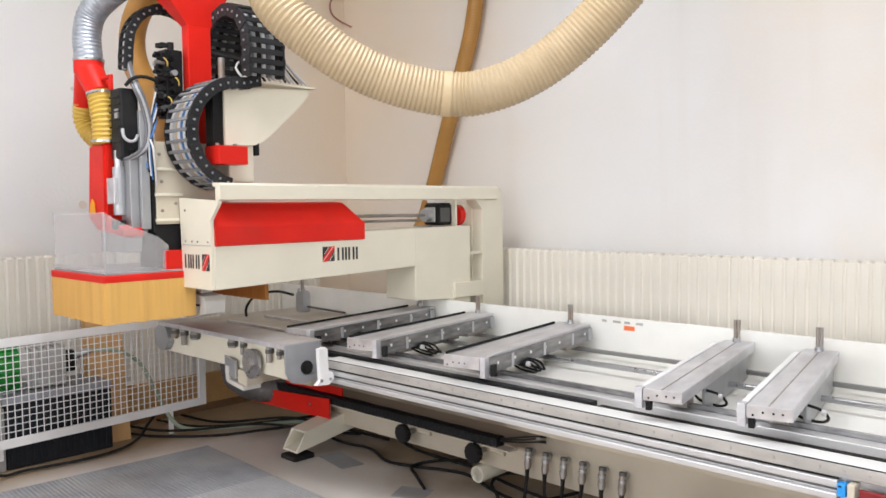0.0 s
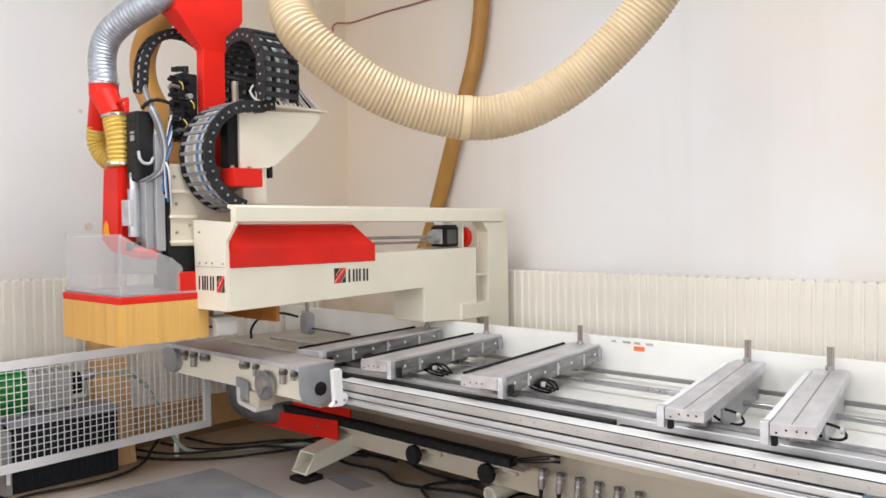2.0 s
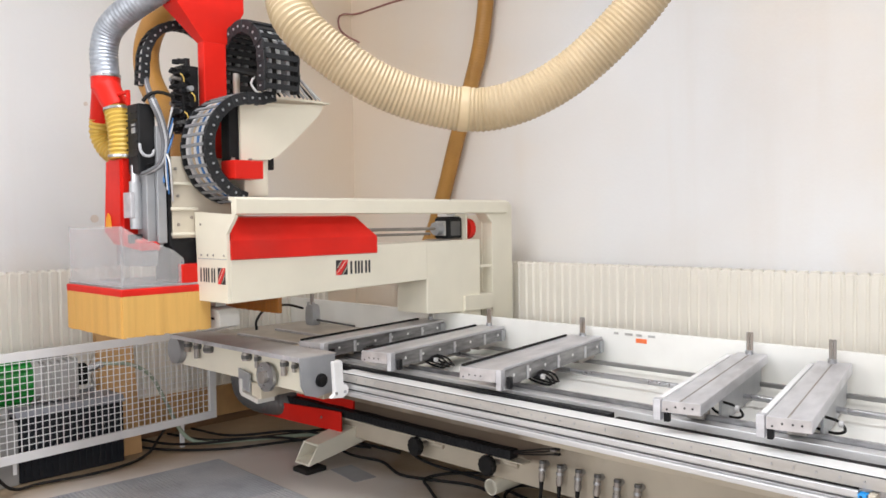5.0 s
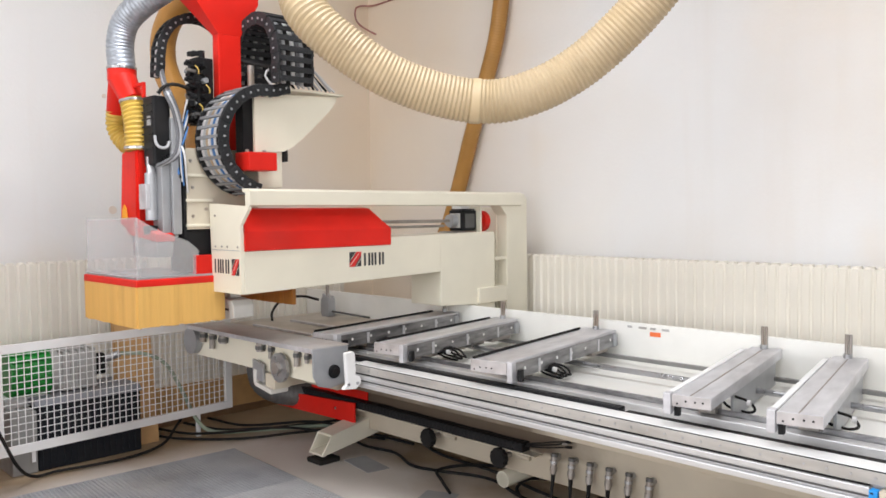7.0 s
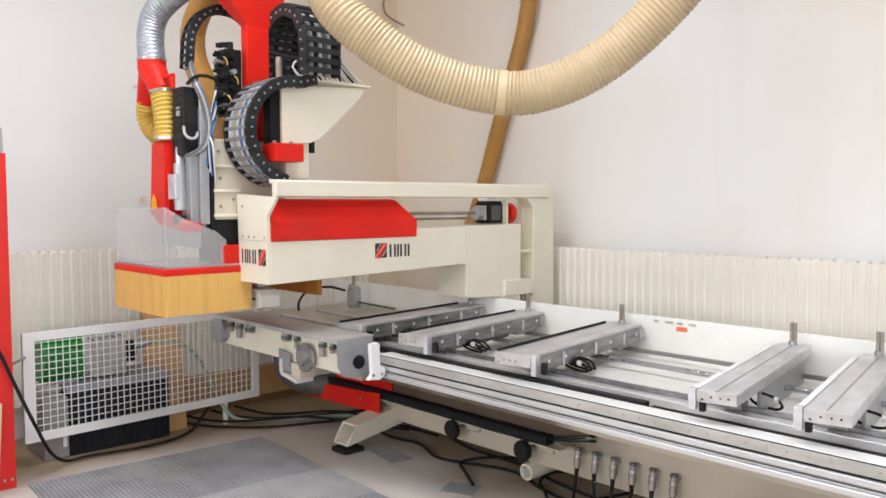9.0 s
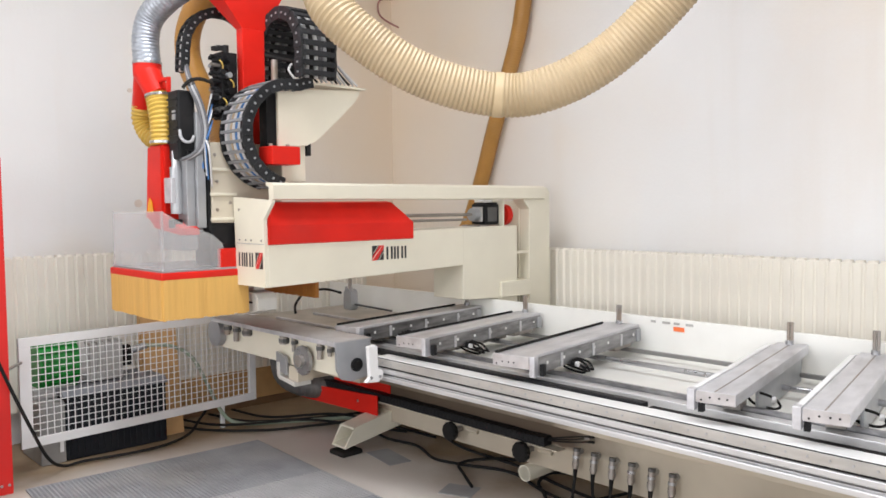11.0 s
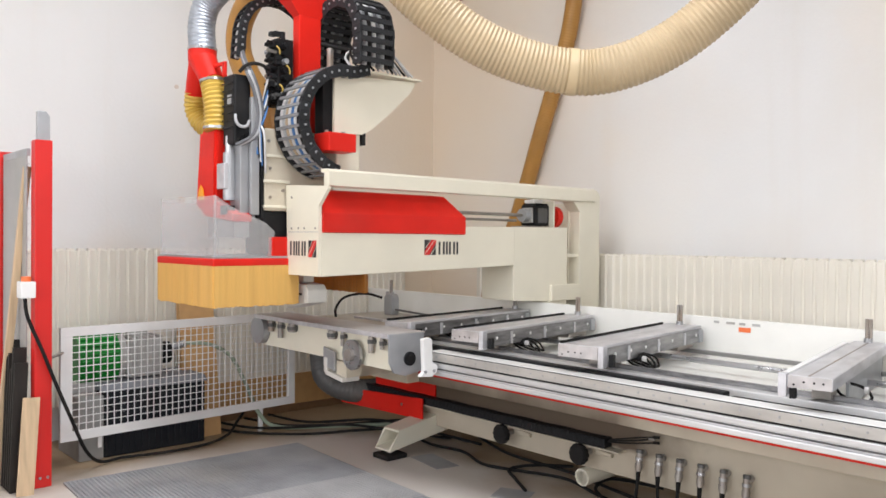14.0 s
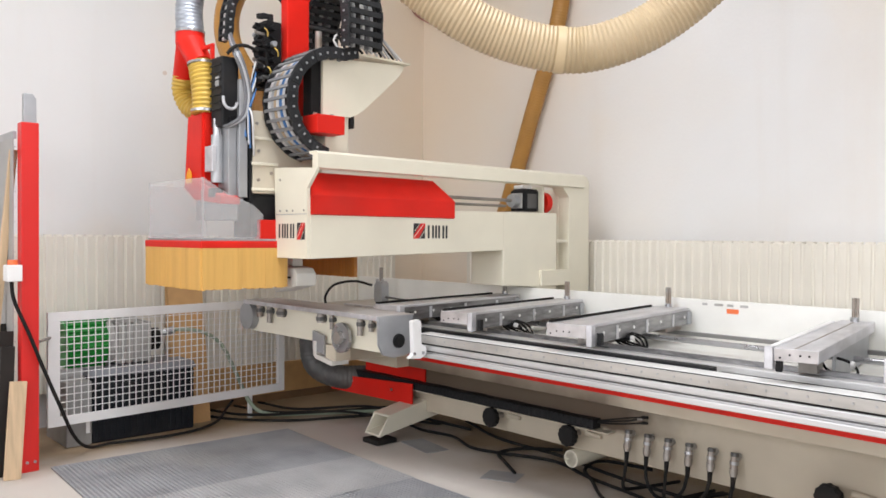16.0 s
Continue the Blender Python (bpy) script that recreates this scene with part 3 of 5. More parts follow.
# The energy chain lying on a ledge of the base.
chain = thing("energy_chain", "black plastic energy chain lying along the machine base", "energy chain", -3.6, 3.78, 0.3)
box("ledge", -4.42, -2.72, 3.775, 3.849, 0.300, 0.306, CREAM_DIRTY, bed, bevel=0.001)
bm = bmesh.new()
add_box(bm, -0.0155, 0.0155, -0.034, 0.034, 0, 0.053, 0.006)
add_box(bm, -0.019, 0.004, -0.0365, 0.0365, 0.012, 0.044, 0.004)
link_me = mesh_of("link", bm)
link_me.materials.append(BLACK)
for i in range(66):
    shared("link", link_me, chain, pose(-5.0 + i * 0.0335, 3.81, 0.307 + 0.0015 * math.sin(i * 0.7)))
tail = thing("chain_tail_fitting", "dark cable fittings at the chain's end", "fitting", -2.74, 3.8, 0.3)
for k in range(3):
    cable("lead", [(-2.80, 3.80 + 0.008 * k, 0.345 + 0.004 * k), (-2.71, 3.80 + 0.006 * k, 0.355 + 0.010 * k), (-2.62, 3.805 + 0.005 * k, 0.370 + 0.014 * k), (-2.53 - 0.025 * (k % 2), 3.815, 0.388 + 0.014 * k)], 0.004, RUBBER, tail, gap=0.015)
    cyl("fitting", (-2.535 - 0.025 * (k % 2), 3.815, 0.388 + 0.014 * k), (-2.505 - 0.025 * (k % 2), 3.818, 0.391 + 0.014 * k), 0.0075, (RUBBER, STEEL_DIRTY)[k % 2], tail)

# Round clamping knobs on the base.
for kx in (-3.53, -2.955, -1.60):
    kn = thing("clamping_knob", "black star-grip knob on the machine base", "knob", kx, 3.76, 0.255, "knobs on the base")
    bm = bmesh.new()
    n = 48
    ring = [0.056 + 0.0025 * math.cos(12 * 2 * math.pi * i / n) for i in range(n)]
    a = [bm.verts.new((kx + r * math.cos(2 * math.pi * i / n), 3.735, 0.255 + r * math.sin(2 * math.pi * i / n))) for i, r in enumerate(ring)]
    b = [bm.verts.new((v.co.x, 3.775, v.co.z)) for v in a]
    bm.faces.new(a), bm.faces.new(b[::-1])
    for i in range(n):
        bm.faces.new((a[i], b[i], b[(i + 1) % n], a[(i + 1) % n]))
    bmesh.ops.recalc_face_normals(bm, faces=bm.faces)
    bmesh.ops.bevel(bm, geom=[e for e in bm.edges if abs(e.verts[0].co.y - e.verts[1].co.y) < 1e-5], offset=0.006, segments=2, affect="EDGES")
    part("grip", bm, RUBBER, kn)
    cyl("shaft", (kx, 3.775, 0.255), (kx, 3.85, 0.255), 0.017, STEEL_DIRTY, kn)
    cyl("lever", (kx + 0.06, 3.838, 0.268), (kx + 0.155, 3.838, 0.262), 0.016, CREAM_GRIMY, kn, r2=0.012)

# The open pipe end.
bm = bmesh.new()
pipe_path = [Vector((-2.97 + 0.02 * t, 3.80 + 0.55 * t, 0.118 + 0.02 * t)) for t in (0, 0.25, 0.5, 1)]
for r, flip in ((0.047, 1), (0.039, -1)):
    add_tube(bm, pipe_path, r, 22, False)
bmesh.ops.bridge_loops(bm, edges=[e for e in bm.edges if all(v.co.y < 3.806 for v in e.verts)])
tagged(part("drain_pipe", bm, CREAM, None, smooth=True), "cream plastic pipe stub open at its end", "pipe")

# Plug connectors in a row with cables down to the floor.
for i in range(6):
    cx = -2.612 + 0.1145 * i
    con = thing("plug_connector", "grey metal plug with a black cable", "connector", cx, 3.84, 0.31, "row of plugs on the base")
    cyl("socket", (cx, 3.85, 0.318), (cx, 3.805, 0.312), 0.017, STEEL, con)
    cyl("plug_body", (cx, 3.812, 0.325), (cx, 3.800, 0.232), 0.0165, STEEL_DIRTY, con)
    cyl("grip_ring", (cx, 3.8045, 0.268), (cx, 3.8015, 0.246), 0.0195, STEEL_DIRTY, con)
    cyl("cap_nut", (cx, 3.814, 0.338), (cx, 3.8115, 0.322), 0.0195, DUCT_DARK, con, seg=8)
    cyl("ring", (cx, 3.8085, 0.30), (cx, 3.8065, 0.286), 0.0205, STEEL, con)
    cyl("strain_relief", (cx, 3.800, 0.236), (cx, 3.795, 0.175), 0.0125, RUBBER, con, r2=0.009)
    lean = (-0.03, 0.05, -0.02, -0.10, -0.13, -0.10)[i]
    cable("cable", [(cx, 3.796, 0.19), (cx + 0.2 * lean, 3.79, 0.11), (cx + lean, 3.82, 0.035), (cx + 1.6 * lean + 0.03, 3.95, 0.012), (cx + 2 * lean + 0.12, 4.2, 0.012)], 0.0085, RUBBER, con)

# The machine's feet.
for fx in (-4.29, 0.35):
    bm = bmesh.new()
    w, h, tk = 0.078, 0.125, 0.012
    rings = []
    for iw, ih in ((w, h), (w - tk, h - 2 * tk)):
        inset = (h - ih) / 2
        pts = []
        for y, zb in ((3.46, 0.055), (3.98, 0.135)):
            for sx, sz in ((-1, 0), (1, 0), (1, 1), (-1, 1)):
                slant = 0.075 * sz if y < 3.6 else 0
                pts.append(bm.verts.new((fx + sx * iw, y + slant, zb + inset + sz * ih)))
        rings.append(pts)
    for pts, s in ((rings[0], 1), (rings[1], -1)):
        for k in range(4):
            bm.faces.new((pts[k], pts[(k + 1) % 4], pts[4 + (k + 1) % 4], pts[4 + k])[::s])
    for k in range(4):
        bm.faces.new((rings[0][k], rings[0][(k + 1) % 4], rings[1][(k + 1) % 4], rings[1][k]))
    bmesh.ops.recalc_face_normals(bm, faces=bm.faces)
    ft = part("foot", bm, CREAM, bed, "cream hollow steel foot")
    box("pad", fx - 0.075, fx + 0.08, 3.44, 3.60, 0.0, 0.032, RUBBER, ft, "black rubber pad", bevel=0.008)
    cyl("stud", (fx, 3.52, 0.03), (fx, 3.52, 0.062), 0.02, STEEL_DIRTY, ft)
red_end = prism("red_end_panel", [(-5.16, 0.19), (-4.24, 0.215), (-4.24, 0.352), (-5.16, 0.30)], "y", 3.745, 3.757, RED, bed, "red sheet-metal end panel", bevel=0.002)
box("red_back_panel", -4.86, -4.215, 3.835, 3.848, 0.30, 0.46, RED, bed, bevel=0.003)
for sx in (-4.45, -4.9):
    cyl("panel_screw", (sx, 3.745, 0.285), (sx, 3.741, 0.285), 0.010, STEEL, red_end)
box("end_frame", -5.0, -4.46, 3.95, 4.40, 0.16, 0.5, CREAM_DIRTY, bed, bevel=0.005)

# Blue switch at the rail's far end, with a red sheet beside it.
sw = thing("limit_switch", "small bright blue switch under the front rail", "switch", -0.85, 3.175, 0.69)
box("switch_body", -0.868, -0.842, 3.168, 3.2035, 0.688, 0.731, BLUE, sw, bevel=0.004)
box("switch_slot", -0.862, -0.854, 3.1665, 3.169, 0.720, 0.725, BLACK, sw, bevel=0.0)
box("bracket", -0.838, -0.816, 3.172, 3.222, 0.55, 0.733, CREAM_DIRTY, sw, bevel=0.003)
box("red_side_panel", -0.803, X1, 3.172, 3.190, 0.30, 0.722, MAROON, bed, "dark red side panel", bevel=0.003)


# ---- consoles: the aluminium beams across the bed ----
ZT = 0.920


def console(x, wide, near, far, strip, bracket, turn, label):
    """One beam across the bed at x, its left edge; bracket: -1 on its left, 1 on its right."""
    th = thing("console_beam", label, "console beam", x, near, 0.80, "consoles across the bed")
    zb = ZT - (0.060 if strip else 0.046)
    top = prism("top_plate", [(x, zb), (x + wide, zb), (x + wide, ZT - 0.003), (x + wide - 0.003, ZT), (x + 0.003, ZT), (x, ZT - 0.003)], "y", near, far, ALU, th)
    if strip:
        box("seal_strip", x + 0.008, x + 0.020, near + 0.002, far - 0.09, ZT, ZT + 0.012, RUBBER, th, "black rubber seal strip", bevel=0.002)
    else:
        box("slot", x + wide * 0.46, x + wide * 0.46 + 0.006, near + 0.002, far - 0.02, ZT, ZT + 0.0012, STEEL_DIRTY, th, "dark groove", bevel=0.0)
        box("side_rail", x - 0.022, x - 0.004, near + 0.03, far - 0.03, ZT - 0.035, ZT - 0.008, ALU, th, bevel=0.002)
    box("end_cap", x + 0.002, x + wide - 0.002, near - 0.0028, near + 0.001, zb + 0.001, ZT - 0.002, ALU_END, th, "scuffed end face", bevel=0.0)
    sx0, sx1 = (x - 0.032, x - 0.002) if bracket < 0 else (x + wide + 0.002, x + wide + 0.03)
    box("end_bracket", sx0, sx1, near - 0.008, near + 0.032, ZT - (0.095 if strip else 0.08), ZT + 0.004, ALU, th, bevel=0.004)
    fx = (sx0 + sx1) / 2 + (0.03 if strip else 0.026)
    box("bracket_foot", fx - 0.011, fx + 0.011, near + 0.03, near + 0.06, 0.828, ZT - 0.035 if strip else zb, BLACK, th, bevel=0.004)
    if strip:
        sp = box("side_plate", x + wide + 0.001, x + wide + 0.014, near + 0.03, far - 0.02, ZT - 0.088, ZT - 0.012, STEEL_SIDE, th, "dark shiny steel side plate", bevel=0.002)
        for i in range(7):
            yy = near + 0.14 + i * (far - near - 0.25) / 6
            cyl("screw", (x + wide + 0.014, yy, ZT - 0.045), (x + wide + 0.0175, yy, ZT - 0.045), 0.008, WHITE_METAL, sp, seg=10)
        for i in range(3):
            yy = near + 0.27 + i * 0.34
            box("clip", x + wide + 0.014, x + wide + 0.019, yy, yy + 0.02, ZT - 0.085, ZT - 0.02, ALU, sp, bevel=0.001)
    for dx in (0.022, 0.055, 0.09, 0.12):
        if dx < wide - 0.01:
            cyl("end_hole", (x + dx, near - 0.0034, zb + 0.012 + 0.012 * (dx > 0.05)), (x + dx, near + 0.004, zb + 0.012 + 0.012 * (dx > 0.05)), 0.0042, BLACK, top, seg=10)
    # carriage below the plate
    box("front_shoe", x + 0.03, x + wide - 0.05, near + 0.24, near + 0.34, 0.80, zb, STEEL_DIRTY, th, bevel=0.004)
    box("shoe_plate", x + 0.012, x + wide - 0.012, near + 0.10, near + 0.22, zb - 0.010, zb - 0.001, DUCT_DARK, th, bevel=0.002)
    box("rear_shoe", x + 0.02, x + wide - 0.02, far - 0.28, far - 0.06, 0.80, zb, STEEL_DIRTY, th, bevel=0.004)
    if not strip:
        box("web_plate", x + wide - 0.022, x + wide - 0.010, near + 0.36, far - 0.10, ZT - 0.165, zb, GALV, th, bevel=0.002)
        box("edge_bar", x - 0.024, x - 0.002, near + 0.03, far - 0.12, ZT - 0.006, ZT + 0.004, WHITE_METAL, th, "white edge bar", bevel=0.002)
    else:
        box("web_plate", x + 0.03, x + 0.042, near + 0.3, far - 0.2, ZT - 0.15, zb, STEEL_DIRTY, th, bevel=0.002)
    if strip:
        cyl("valve", (x + wide * 0.6, near + 0.38, 0.83), (x + wide + 0.04, near + 0.38, 0.83), 0.012, BLACK, th)
    cyl("valve_cap", (x + wide + 0.04, near + 0.38, 0.83), (x + wide + 0.055, near + 0.38, 0.83), 0.013, CABLE_WHITE, th)
    for k in range(3 if strip else 1):
        cable("air_hose", [(x + wide - 0.03, near + 0.38 + 0.02 * k, 0.855), (x + wide + 0.035 + 0.012 * k, near + 0.40 + 0.03 * k, 0.835), (x + wide + 0.055, near + 0.45 + 0.04 * k, 0.79), (x + wide + 0.015, near + 0.50 + 0.05 * k, 0.762), (x + wide - 0.05, near + 0.46 + 0.05 * k, 0.785), (x + wide - 0.07, near + 0.40, 0.83)], 0.0058, RUBBER, th, gap=0.015)
    # the stop pin at the back end
    for k in (0, 1):
        cyl("stop_pin", (x + wide * 0.42 + 0.017 * k, far - 0.035, ZT - 0.01), (x + wide * 0.42 + 0.017 * k, far - 0.035, ZT + 0.112), 0.0080, STEEL_DIRTY, th)
    cyl("pin_collar", (x + wide * 0.46, far - 0.035, ZT), (x + wide * 0.46, far - 0.035, ZT + 0.020), 0.020, STEEL, th)
    if strip:
        box("rear_clamp", x + wide + 0.001, x + wide + 0.022, far - 0.07, far - 0.02, ZT - 0.09, ZT - 0.02, GALV, th, bevel=0.003)
    th.rotation_euler.z = radians(turn)
    return th


console(-1.585, 0.150, 3.214, 4.478, False, -1, 11.4, "wide brushed aluminium console beam with a centre groove")
console(-1.188, 0.152, 3.230, 4.478, False, -1, 11.4, "wide aluminium console beam near the bed's end")
console(-2.670, 0.205, 3.235, 4.468, True, 1, 9.6, "aluminium console beam with black seal strip")
console(-3.402, 0.180, 3.235, 4.468, True, 1, 9.3, "aluminium console beam with a riveted side")
console(-3.965, 0.178, 3.225, 4.470, True, 1, 8.6, "aluminium console beam beside the gantry")


# ---- the gantry ----
gantry = thing("gantry", "cream gantry arm with red cover over the bed", "gantry", -3.95, 3.9, 1.0)
GX, GB = -3.86, -4.165
prism("arm", [(2.715, 1.190), (4.20, 1.228), (4.20, 1.48), (2.715, 1.46)], "x", GX, GB, CREAM, gantry, bevel=0.006)
end_cover = prism("end_cover", [(GX - 0.002, 1.192), (GX - 0.002, 1.565), (GX + 0.085, 1.655), (GX + 0.085, 1.668), (-4.12, 1.688), (-4.195, 1.690), (-4.17, 1.192)], "y", 2.695, 2.7145, CREAM, gantry, "cream end cover with row of screws")
for i, sx in enumerate((-4.13, -4.06, -4.0, -3.89)):
    cyl("cover_screw", (sx, 2.695, 1.449), (sx, 2.691, 1.449), 0.006, STEEL_DIRTY, end_cover, seg=10)
cyl("cover_screw", (-4.13, 2.695, 1.62), (-4.13, 2.691, 1.62), 0.007, STEEL_DIRTY, end_cover, seg=10)
box("cover_joint", -4.17, GX - 0.003, 2.6935, 2.6949, 1.428, 1.431, GALV, gantry, bevel=0.0)
prism("column", [(4.20, 0.995), (4.54, 0.978), (4.54, 0.62), (4.745, 0.62), (4.745, 1.485), (4.20, 1.48)], "x", GX - 0.002, -4.16, CREAM, gantry, bevel=0.008)
prism("top_bar", [(GX + 0.006, 1.668), (GX + 0.03, 1.676), (GX + 0.03, 1.752), (GX + 0.012, 1.766), (GX - 0.05, 1.768), (GX - 0.05, 1.750), (GX - 0.02, 1.744), (GX - 0.02, 1.67)], "y", 2.74, 5.02, CREAM, gantry, "cream sheet-metal hood over the arm")
prism("end_post", [(4.87, 0.64), (5.10, 0.64), (5.10, 1.72), (5.07, 1.757), (4.70, 1.757), (4.66, 1.67), (4.80, 1.67), (4.87, 1.60)], "x", GX + 0.004, GX - 0.10, CREAM, gantry, bevel=0.005)
box("post_web", GX - 0.34, GX - 0.09, 4.86, 5.08, 0.64, 1.66, CREAM, gantry, bevel=0.004)
box("post_step", GX - 0.03, GX - 0.006, 4.75, 4.869, 1.28, 1.30, CREAM, gantry, bevel=0.002)
box("foot_block", GX - 0.30, GX + 0.02, 4.56, 4.86, 0.98, 1.09, CREAM, gantry, bevel=0.006)
# red sloping cover
bm = bmesh.new()
prof = [(GX + 0.004, 1.425), (GX + 0.012, 1.430), (GX + 0.012, 1.53), (GX - 0.075, 1.655), (GX - 0.12, 1.662), (GX - 0.12, 1.64), (GX - 0.085, 1.636), (GX - 0.002, 1.52), (GX - 0.002, 1.43)]
ends = []
for left in (True, False):
    row = []
    for x, z in prof:
        slope = max(0.0, z - 1.53) / 0.125
        y = (2.717 + 0.03 * slope) if left else (3.752 - 0.105 * slope)
        row.append(bm.verts.new((x, y, z)))
    ends.append(row)
n = len(prof)
for i in range(n):
    bm.faces.new((ends[0][i], ends[0][(i + 1) % n], ends[1][(i + 1) % n], ends[1][i]))
bm.faces.new(ends[0][::-1]), bm.faces.new(ends[1])
bmesh.ops.recalc_face_normals(bm, faces=bm.faces)
part("red_cover", bm, RED, gantry, "red sloping sheet-metal cover")
# drive shaft, motor, bracket
cyl("drive_shaft", (-4.0, 3.60, 1.568), (-4.0, 4.42, 1.566), 0.011, STEEL_DIRTY, gantry)
cyl("drive_shaft", (-4.05, 3.60, 1.53), (-4.05, 4.42, 1.53), 0.009, STEEL_DIRTY, gantry)
motor = box("motor", -4.07, -3.935, 4.49, 4.634, 1.495, 1.64, BLACK, gantry, "black drive motor", bevel=0.012)
box("motor_badge", -3.935, -3.931, 4.515, 4.61, 1.515, 1.615, DUCT_DARK, motor, bevel=0.002)
for k in range(5):
    box("motor_rib", -4.06, -3.94, 4.505 + 0.027 * k, 4.511 + 0.027 * k, 1.64, 1.648, BLACK, motor, bevel=0.0)
box("flange", -4.045, -3.955, 4.472, 4.49, 1.515, 1.618, PUMP_GREY, motor, bevel=0.004)
cyl("coupling", (-4.0, 4.42, 1.565), (-4.0, 4.475, 1.565), 0.045, GALV, gantry)
box("terminal_box", -4.04, -3.95, 4.49, 4.58, 1.649, 1.675, WHITE_METAL, gantry, bevel=0.006)
box("motor_plate", -4.09, -3.90, 4.636, 4.652, 1.45, 1.665, CREAM, gantry, bevel=0.003)
cyl("pulley", (-3.98, 4.70, 1.56), (-3.98, 4.75, 1.56), 0.075, RED, gantry, "red pulley guard")
box("motor_base", -4.1, -3.92, 4.42, 4.62, 1.481, 1.492, STEEL_DIRTY, gantry, bevel=0.002)
# logos
def logo(m):
    for name, pts, material in (("logo_square", [(-0.5, -0.5), (0.5, -0.5), (0.5, 0.5), (-0.5, 0.5)], INK), ("logo_stripe", [(-0.5, -0.28), (0.12, 0.5), (0.5, 0.5), (0.5, 0.3), (-0.1, -0.5), (-0.5, -0.5)], RED_POST)):
        bm = bmesh.new()
        lift = 0.0012 if name == "logo_stripe" else 0.0
        lo = [bm.verts.new((x * 0.09, y * 0.09, lift)) for x, y in pts]
        hi = [bm.verts.new((x * 0.09, y * 0.09, lift + 0.001)) for x, y in pts]
        bm.faces.new(lo[::-1]), bm.faces.new(hi)
        for i in range(len(pts)):
            bm.faces.new((lo[i], lo[(i + 1) % len(pts)], hi[(i + 1) % len(pts)], hi[i]))
        bmesh.ops.transform(bm, matrix=m, verts=bm.verts)
        part(name, bm, material, gantry)
    bm = bmesh.new()
    for a, b in (((-0.46, -0.42), (0.36, 0.46)), ((-0.40, -0.02), (-0.02, 0.46)), ((0.02, -0.5), (0.46, 0.04))):
        va, vb = Vector((*a, 0)), Vector((*b, 0))
        d = (vb - va).normalized().cross(Vector((0, 0, 1))) * 0.02
        bm.faces.new([bm.verts.new((0.09 * q.x, 0.09 * q.y, 0.0026)) for q in (va - d, va + d, vb + d, vb - d)])
    bmesh.ops.transform(bm, matrix=m, verts=bm.verts)
    part("logo_line", bm, CREAM, gantry)


FRONT = Matrix.Translation((GX + 0.0008, 0, 0)) @ Matrix(((0, 0, 1, 0), (1, 0, 0, 0), (0, 1, 0, 0), (0, 0, 0, 1)))
SIDE = Matrix.Translation((0, 2.6942, 0)) @ Matrix(((1, 0, 0, 0), (0, 0, -1, 0), (0, 1, 0, 0), (0, 0, 0, 1)))
logo(FRONT @ Matrix.Translation((3.474, 1.347, 0)))
logo(SIDE @ Matrix.Translation((-3.918, 1.338, 0)) @ Matrix.Diagonal((0.85, 1, 1, 1)))


def mark(m, width):
    """The dark mark beside the square, as plain upright shapes."""
    h = 0.078
    shapes = [[(x, 0), (x + 0.095, 0), (x + 0.095, 1), (x, 1)] for x in (0.0, 0.21, 0.36, 0.51, 0.72, 0.88)]
    bm = bmesh.new()
    for pts in shapes:
        bm.faces.new([bm.verts.new((x * width, y * h, 0)) for x, y in pts])
    bmesh.ops.recalc_face_normals(bm, faces=bm.faces)
    bmesh.ops.transform(bm, matrix=m, verts=bm.verts)
    part("logo_mark", bm, INK, gantry)


mark(FRONT @ Matrix.Translation((3.54, 1.304, 0.0005)), 0.165)
mark(SIDE @ Matrix.Translation((-4.145, 1.300, 0.0005)), 0.165)


